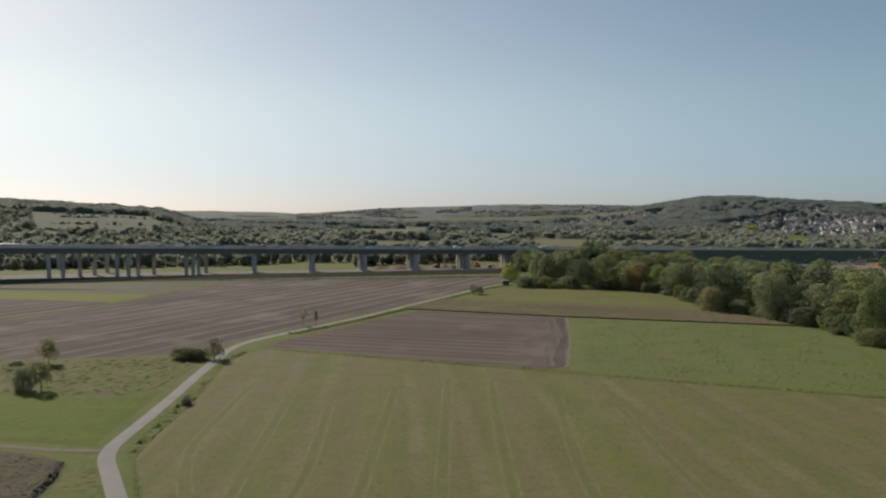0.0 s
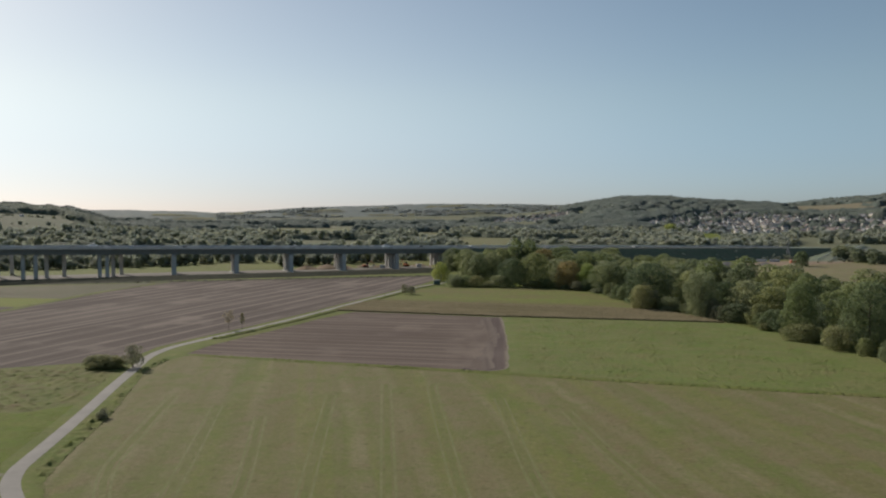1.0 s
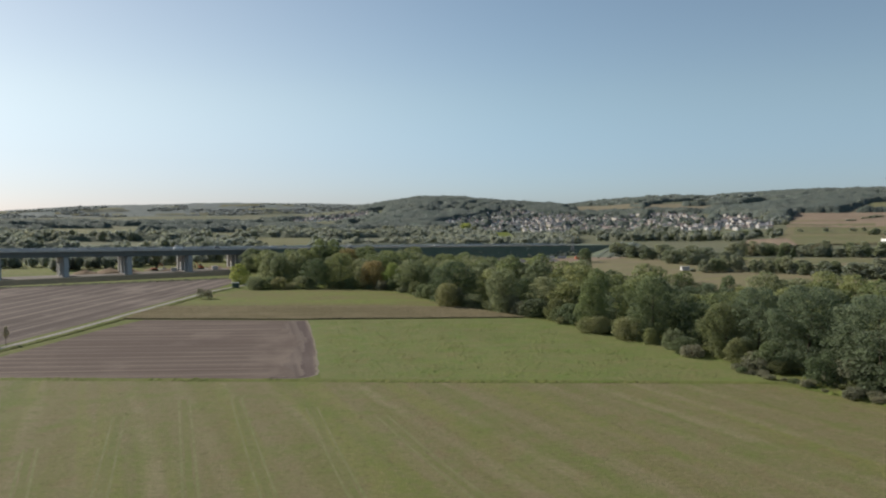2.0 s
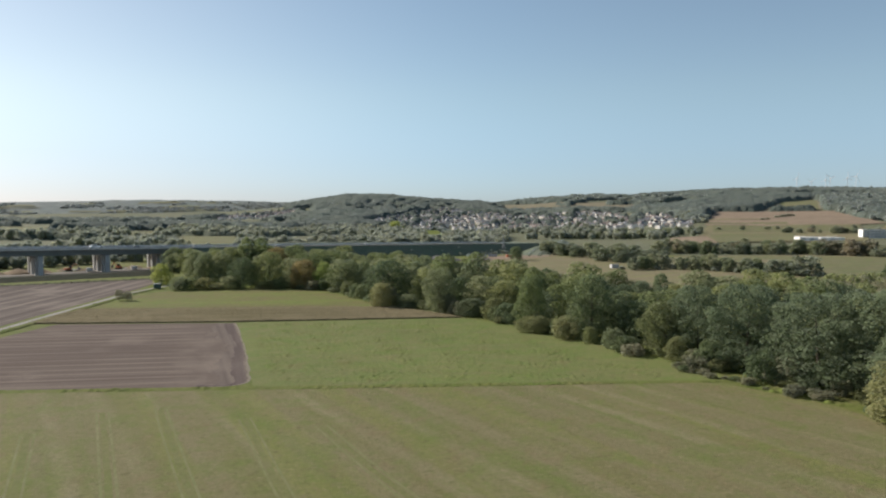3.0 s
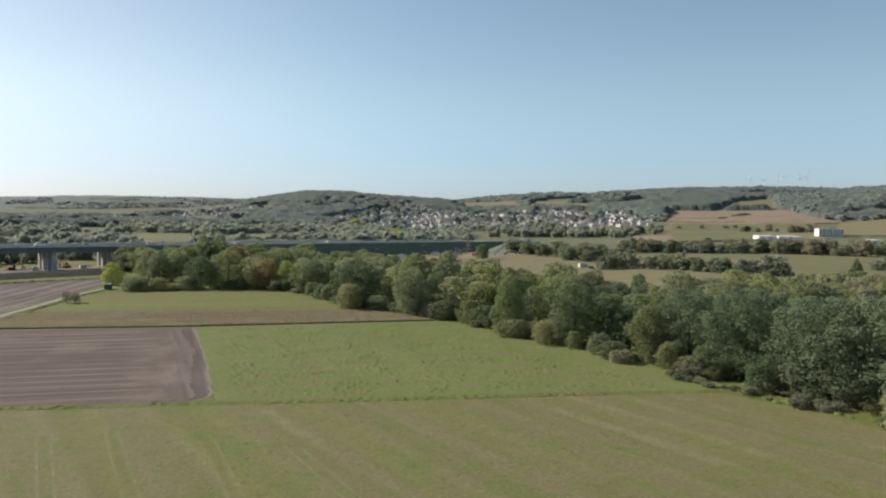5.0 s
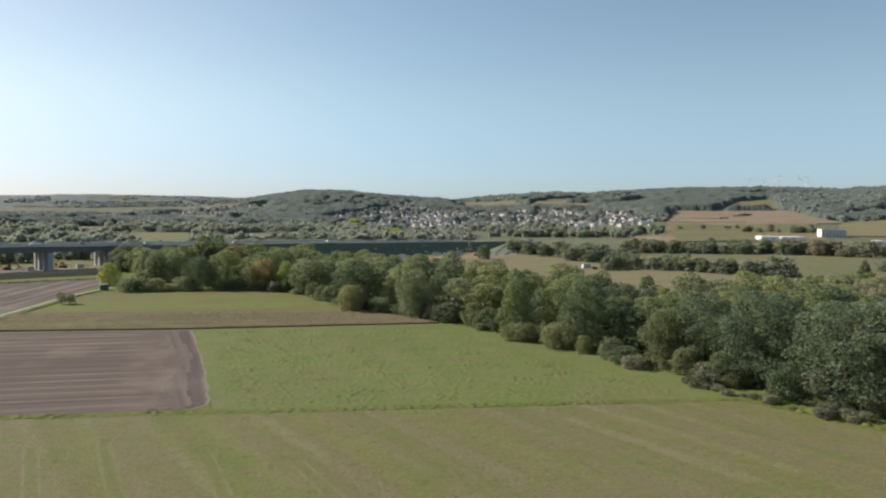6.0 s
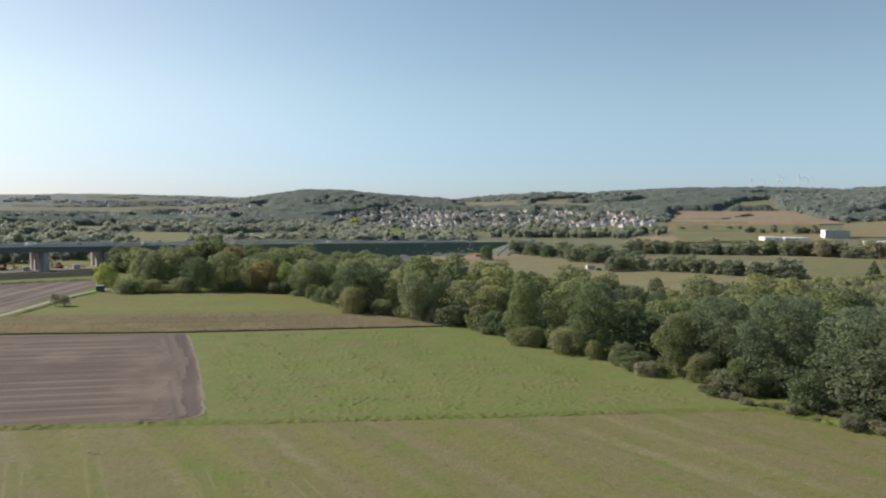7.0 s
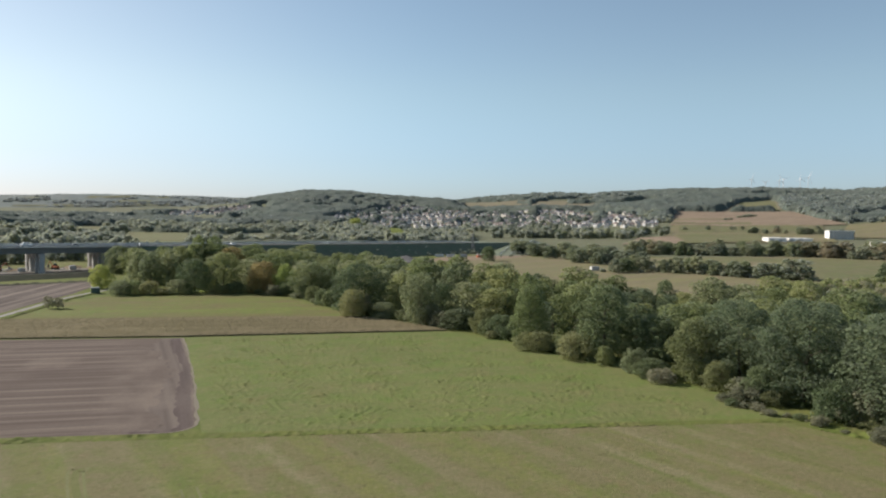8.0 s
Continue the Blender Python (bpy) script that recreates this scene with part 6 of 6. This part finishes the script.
for x, y, r, h in ((-110, 520, 5, 1.6), (-95, 528, 6, 1.8), (-120, 510, 4, 1.4), (-84, 522, 4, 1.2), (-152, 492, 9, 3.2), (-141, 497, 7, 2.4), (-164, 486, 8, 2.6), (-131, 508, 5, 1.8)):
    heap("earth_mound", x, y, r, h, SOIL_FAR, "reddish earth mound under the viaduct")


debris = random.Random(12)
for k in range(34):
    x, y, r = debris.uniform(-130, -72), debris.uniform(0, 1), debris.uniform(1.0, 2.4)
    heap("rubble_mound", x, 500 + (x + 130) * 0.45 + y * 16, r, r * 0.5, (GRAVEL, SOIL_FAR, CONCRETE)[k % 3], ("grey rubble mound under the viaduct", "brown soil mound under the viaduct", "pale rubble mound under the viaduct")[k % 3])


def excavator(x, y, turn):
    root = tagged(new("excavator"), "orange tracked excavator standing in the yard", "excavator", "machines of the works yard")
    root.matrix_basis = Matrix.Translation((x, y, 0.05)) @ Matrix.Rotation(turn, 4, "Z")
    for s in (-1, 1):
        bm = bmesh.new()
        box(bm, -2, s * 1.1 - 0.3, 0, 2, s * 1.1 + 0.3, 0.9)
        bmesh.ops.bevel(bm, geom=bm.edges[:], offset=0.25, segments=2, affect="EDGES")
        part("track", bm, RUBBER, root)
    bm = bmesh.new()
    box(bm, -2.2, -1.3, 0.95, 1.4, 1.3, 2.0)
    bmesh.ops.bevel(bm, geom=bm.edges[:], offset=0.15, segments=2, affect="EDGES")
    part("body", bm, ORANGE, root)
    bm = bmesh.new()
    box(bm, 0.1, -1.25, 2.0, 1.5, -0.1, 3.2)
    part("cab", bm, GLASS, root)
    bm = bmesh.new()
    tube(bm, (1.2, 0.3, 1.6), (3.8, 0.3, 4.6), 0.28, 0.22, 6)
    tube(bm, (3.8, 0.3, 4.6), (5.6, 0.3, 2.2), 0.22, 0.16, 6)
    part("boom", bm, ORANGE, root)
    bm = bmesh.new()
    box(bm, 5.2, -0.3, 0.9, 6.1, 0.9, 2.2)
    part("bucket", bm, STEEL, root)


for x, y, a in ((-128, 505, 0.5), (-102, 516, 2.4), (-80, 530, 4.0)):
    excavator(x, y, a)


def container(x, y, turn, l, w, h, mat, label, name="container"):
    """A ribbed box with a roof, doors and corner posts."""
    root = tagged(new(name), label, name.replace("_", " "))
    root.matrix_basis = Matrix.Translation((x, y, 0.05)) @ Matrix.Rotation(turn, 4, "Z")
    bm = bmesh.new()
    n = max(8, int(l / 0.4)) * 2
    line = [(-l / 2 + l * i / n, -w / 2 + (0.06 if i // 2 % 2 else 0.0)) for i in range(n + 1)]
    line += [(x, -y) for x, y in reversed(line)]
    low, up = [[bm.verts.new((x, y, z)) for x, y in line] for z in (0.1, h)]
    for i in range(len(line)):
        k = (i + 1) % len(line)
        bm.faces.new((low[i], low[k], up[k], up[i]))
    bm.faces.new(low[::-1])
    bm.faces.new(up)
    part("wall", bm, mat, root)
    bm = bmesh.new()
    box(bm, -l / 2 - 0.06, -w / 2 - 0.06, h, l / 2 + 0.06, w / 2 + 0.06, h + 0.14)
    part("roof", bm, RAIL, root)
    bm = bmesh.new()
    box(bm, l / 2, -w / 2 + 0.1, 0.15, l / 2 + 0.05, w / 2 - 0.1, h - 0.1)
    part("door", bm, mat, root)
    return root


container(-57.5, 380.5, 0.2, 3.2, 2.2, 2.4, TEAL, "teal box hut beside the farm road", "hut")
for x, y, a, mat, label in ((-92, 512, 0.3, HOUSE_WHITE, "white site container"), (-75, 521, 0.2, RAIL, "grey site container"),
                            (-115, 500, 0.4, RAIL, "grey site container"), (175, 584, 0.2, ORANGE, "orange container in the yard"), (146, 597, -0.25, HOUSE_WHITE, "white long container"), (154.5, 595, -0.25, HOUSE_WHITE, "white long container"), (163, 592.5, -0.2, RAIL, "grey site container")):
    container(x, y, a, 7.0 if y > 560 else 3.4, 2.2, 1.7 if y > 560 and x < 170 else 2.0, mat, label + " on pale gravel")
flat("works_ground", [(100, 540), (150, 550), (190, 568), (226, 600), (190, 612), (150, 592)], 0.09, SOIL_FAR, "bare brown ground of the works yard", "yard")
container(204, 455, 0.1, 5.2, 2.1, 2.3, HOUSE_WHITE, "white caravan standing in the pasture", "caravan")


# ---- low growth ----
WEEDS = grass_mat("brown_weeds", (0.100, 0.086, 0.056), (0.122, 0.104, 0.070), (0.105, 0.104, 0.050), (), 0.08, 0.7)
MEADOW_POLY = ((-5, 171), (84, 157), (83, 166), (79, 182), (77.5, 199), (71.5, 211), (64.6, 229), (55.5, 251), (53, 256), (-13.5, 261))
relief("meadow_tussocks", MEADOW_POLY, 0.4, 0.46, 0.85, MEADOW, "low tussocks across the green meadow", 0.07, 4, 2.0, -0.22)
relief("pasture_tussocks", ((-155, 149), (-126, 156), (-109, 166), (-98, 166), (-96, 163), (-85.5, 133), (-91, 125), (-116, 121), (-165, 110)), 0.5, 0.55, 1.5, ROUGH, "tussocks and weeds on the rough pasture", 0.06, 2, 1.0, 0.0)
relief("corner_weeds", ((-130, 86.5), (-88, 91), (-79.6, 91.2), (-70.8, 88.6), (-66.8, 82.5), (-63.8, 76), (-60, 67), (-75, 52), (-130, 55)), 0.25, 0.26, 0.3, WEEDS, "brown weeds in the field corner", 0.06, 1.5, 1.0, 0.3)
relief("corner_hedge", ((-71.6, 89.2), (-67.2, 82.8), (-64.2, 76), (-60.5, 67.5), (-61.8, 66.8), (-65.6, 75.4), (-68.8, 82), (-72.6, 88)), 0.25, 0.6, 0.6, LEVEE, "dark rank growth along the ditch", 0.08, 0.6, 1.0, 0.45)
relief("verge_growth", ((-69.5, 88.6), (-65.5, 82.4), (-62.5, 75.8), (-58.6, 67), (-48, 67), (-52.5, 74.6), (-59.5, 82), (-66, 88.6)), 0.3, 0.3, 0.9, VERGE, "uneven grass between ditch and road", 0.09, 0.8, 1.0, 0.1)
relief("field_baulk", ((-208.6, 200), (-206.2, 248.8), (-206.9, 284.8), (-210, 323.9), (-209, 372), (-206.6, 372), (-206.6, 323.9), (-203.4, 284.8), (-202.5, 248.8), (-205.6, 211), (-207.6, 200)), 0.5, 0.25, 1.1, VERGE, "grassy baulk between the fields", 0.09, 0.8, 1.0, 0.2)
relief("strip_edge", ((-400, 298.6), (-298, 298.2), (-209.5, 296.6), (-209.5, 298.2), (-298, 300), (-400, 300.6)), 0.5, 0.2, 1.1, VERGE, "rank grass edge of the crop strip", 0.08, 0.6, 1.0, 0.2)
relief("lawn_growth", ((-115, 119.5), (-105, 123.3), (-91, 122.8), (-85, 130), (-79.6, 114), (-74.8, 99), (-72.8, 97), (-88, 95.6), (-150, 92.8), (-158, 106)), 0.4, 0.16, 1.1, LAWN, "short lush grass beside the track", 0.07, 1.0, 1.0, 0.05)
relief("ditch_weeds", ((-50.5, 78), (-56, 85), (-62.5, 93), (-66, 102), (-73.5, 125), (-88.5, 162), (-90, 176), (-93.5, 177), (-91.3, 164), (-77, 123.5), (-69.5, 101.5), (-65.8, 94.5), (-58, 86.3), (-52, 78)), 0.4, 0.6, 1.3, VERGE, "weedy ditch beside the farm road", 0.09, 1.2, 1.0, 0.1)
relief("road_verge_growth", ((-94.8, 205), (-90.4, 221.6), (-86.1, 240), (-81.7, 264), (-77.1, 293), (-71.2, 326.5), (-65.4, 360), (-58.6, 383), (-55.6, 383), (-62.4, 360), (-67.6, 326.5), (-73.2, 293), (-77.8, 264), (-82.4, 240), (-87, 221.6), (-91.6, 205)), 0.4, 0.34, 0.9, VERGE, "tall grass on the verge of the farm road", 0.09, 0.7, 1.0, 0.9)
relief("maize", ((-78.8, 273.4), (-15, 263.9), (57.5, 258.6), (52.5, 269), (38.5, 290.5), (-2, 298.7), (-73, 307.6)), 0.45, 0.34, 0.5, STUBBLE, "standing dry maize stalks", 0.39, 0.7, 0.8, 0.2, "maize")
relief("border_grass", ((-88, 183), (-6, 170.9), (92, 155.8), (92, 153.2), (-6, 167.6), (-88, 180)), 0.4, 0.4, 1.0, VERGE, "taller grass along the field border", 0.07, 1.0, 1.0, 0.1)
relief("edge_grass", ((88, 152), (95, 139), (97.5, 131), (97, 112), (101, 112), (103, 131), (100, 141), (92, 156)), 0.4, 0.8, 1.2, VERGE, "rank grass along the wood edge", 0.06, 1.2, 1.0, -0.1)
relief("levee_growth", ((-340, 329), (-205, 379), (-62, 436), (-62, 444), (-205, 386), (-340, 336)), 0.8, 0.8, 2.0, LEVEE, "tall grass at the foot of the levee", 0.06, 1.5, 1.0, 0.2)


def track_pair(line, gap=1.9, wide=0.38):
    """Two pressed wheel tracks in the mown grass."""
    bm = bmesh.new()
    pts = [Vector(p) for p in smooth_line(line, 8)]
    for o in (-gap / 2, gap / 2):
        shifted = []
        for i, p in enumerate(pts):
            d = (pts[min(i + 1, len(pts) - 1)] - pts[max(i - 1, 0)]).normalized()
            shifted.append(p + Vector((-d.y, d.x)) * o)
        ribbon(shifted, wide / 2, 0.029, bm)
    for i, p in enumerate(pts):
        d = (pts[min(i + 1, len(pts) - 1)] - pts[max(i - 1, 0)]).normalized()
        pts[i] = p + Vector((-d.y, d.x)) * 0.25 * noise.noise((p.x / 6, p.y / 6, 4))
    tagged(part("regrowth", ribbon(pts[2:], 0.45, 0.025), REGROWTH), "fresh green regrowth between wheel tracks", "grass", kind="structure")
    tagged(part("wheel_track", bm, PRESSED), "pale wheel tracks pressed into the grass", "track", kind="structure")


REGROWTH = grass_mat("green_regrowth", (0.130, 0.140, 0.049), (0.150, 0.146, 0.062), (0.172, 0.158, 0.080), (), 0.06, 0.9)
PRESSED = grass_mat("pressed_grass", (0.185, 0.180, 0.090), (0.150, 0.160, 0.065), (0.138, 0.136, 0.057), (), 0.09, 0.9)
for line in (((-20, 66), (-26, 90), (-39.5, 145)), ((-9, 66), (-15.5, 92), (-31, 156)), ((2, 66), (-6.5, 94), (-20, 150), (-21, 158)), ((12, 70), (2.5, 100), (-6.5, 147)), ((-40, 80), (-43.5, 90), (-50, 110), (-58, 134)),
             ((-47, 82), (-53, 91), (-58, 101), (-64, 120), (-70, 140)), ((-31, 74), (-36, 95), (-47, 128)), ((24, 80), (14, 110), (6, 140))):
    track_pair(line)

# patterns that stand nowhere are taken away
for kind, roots in PATTERN.items():
    for k, root in enumerate(roots):
        if (kind, k) not in USED:
            for ob in (*root.children_recursive, root):
                bpy.data.objects.remove(ob)
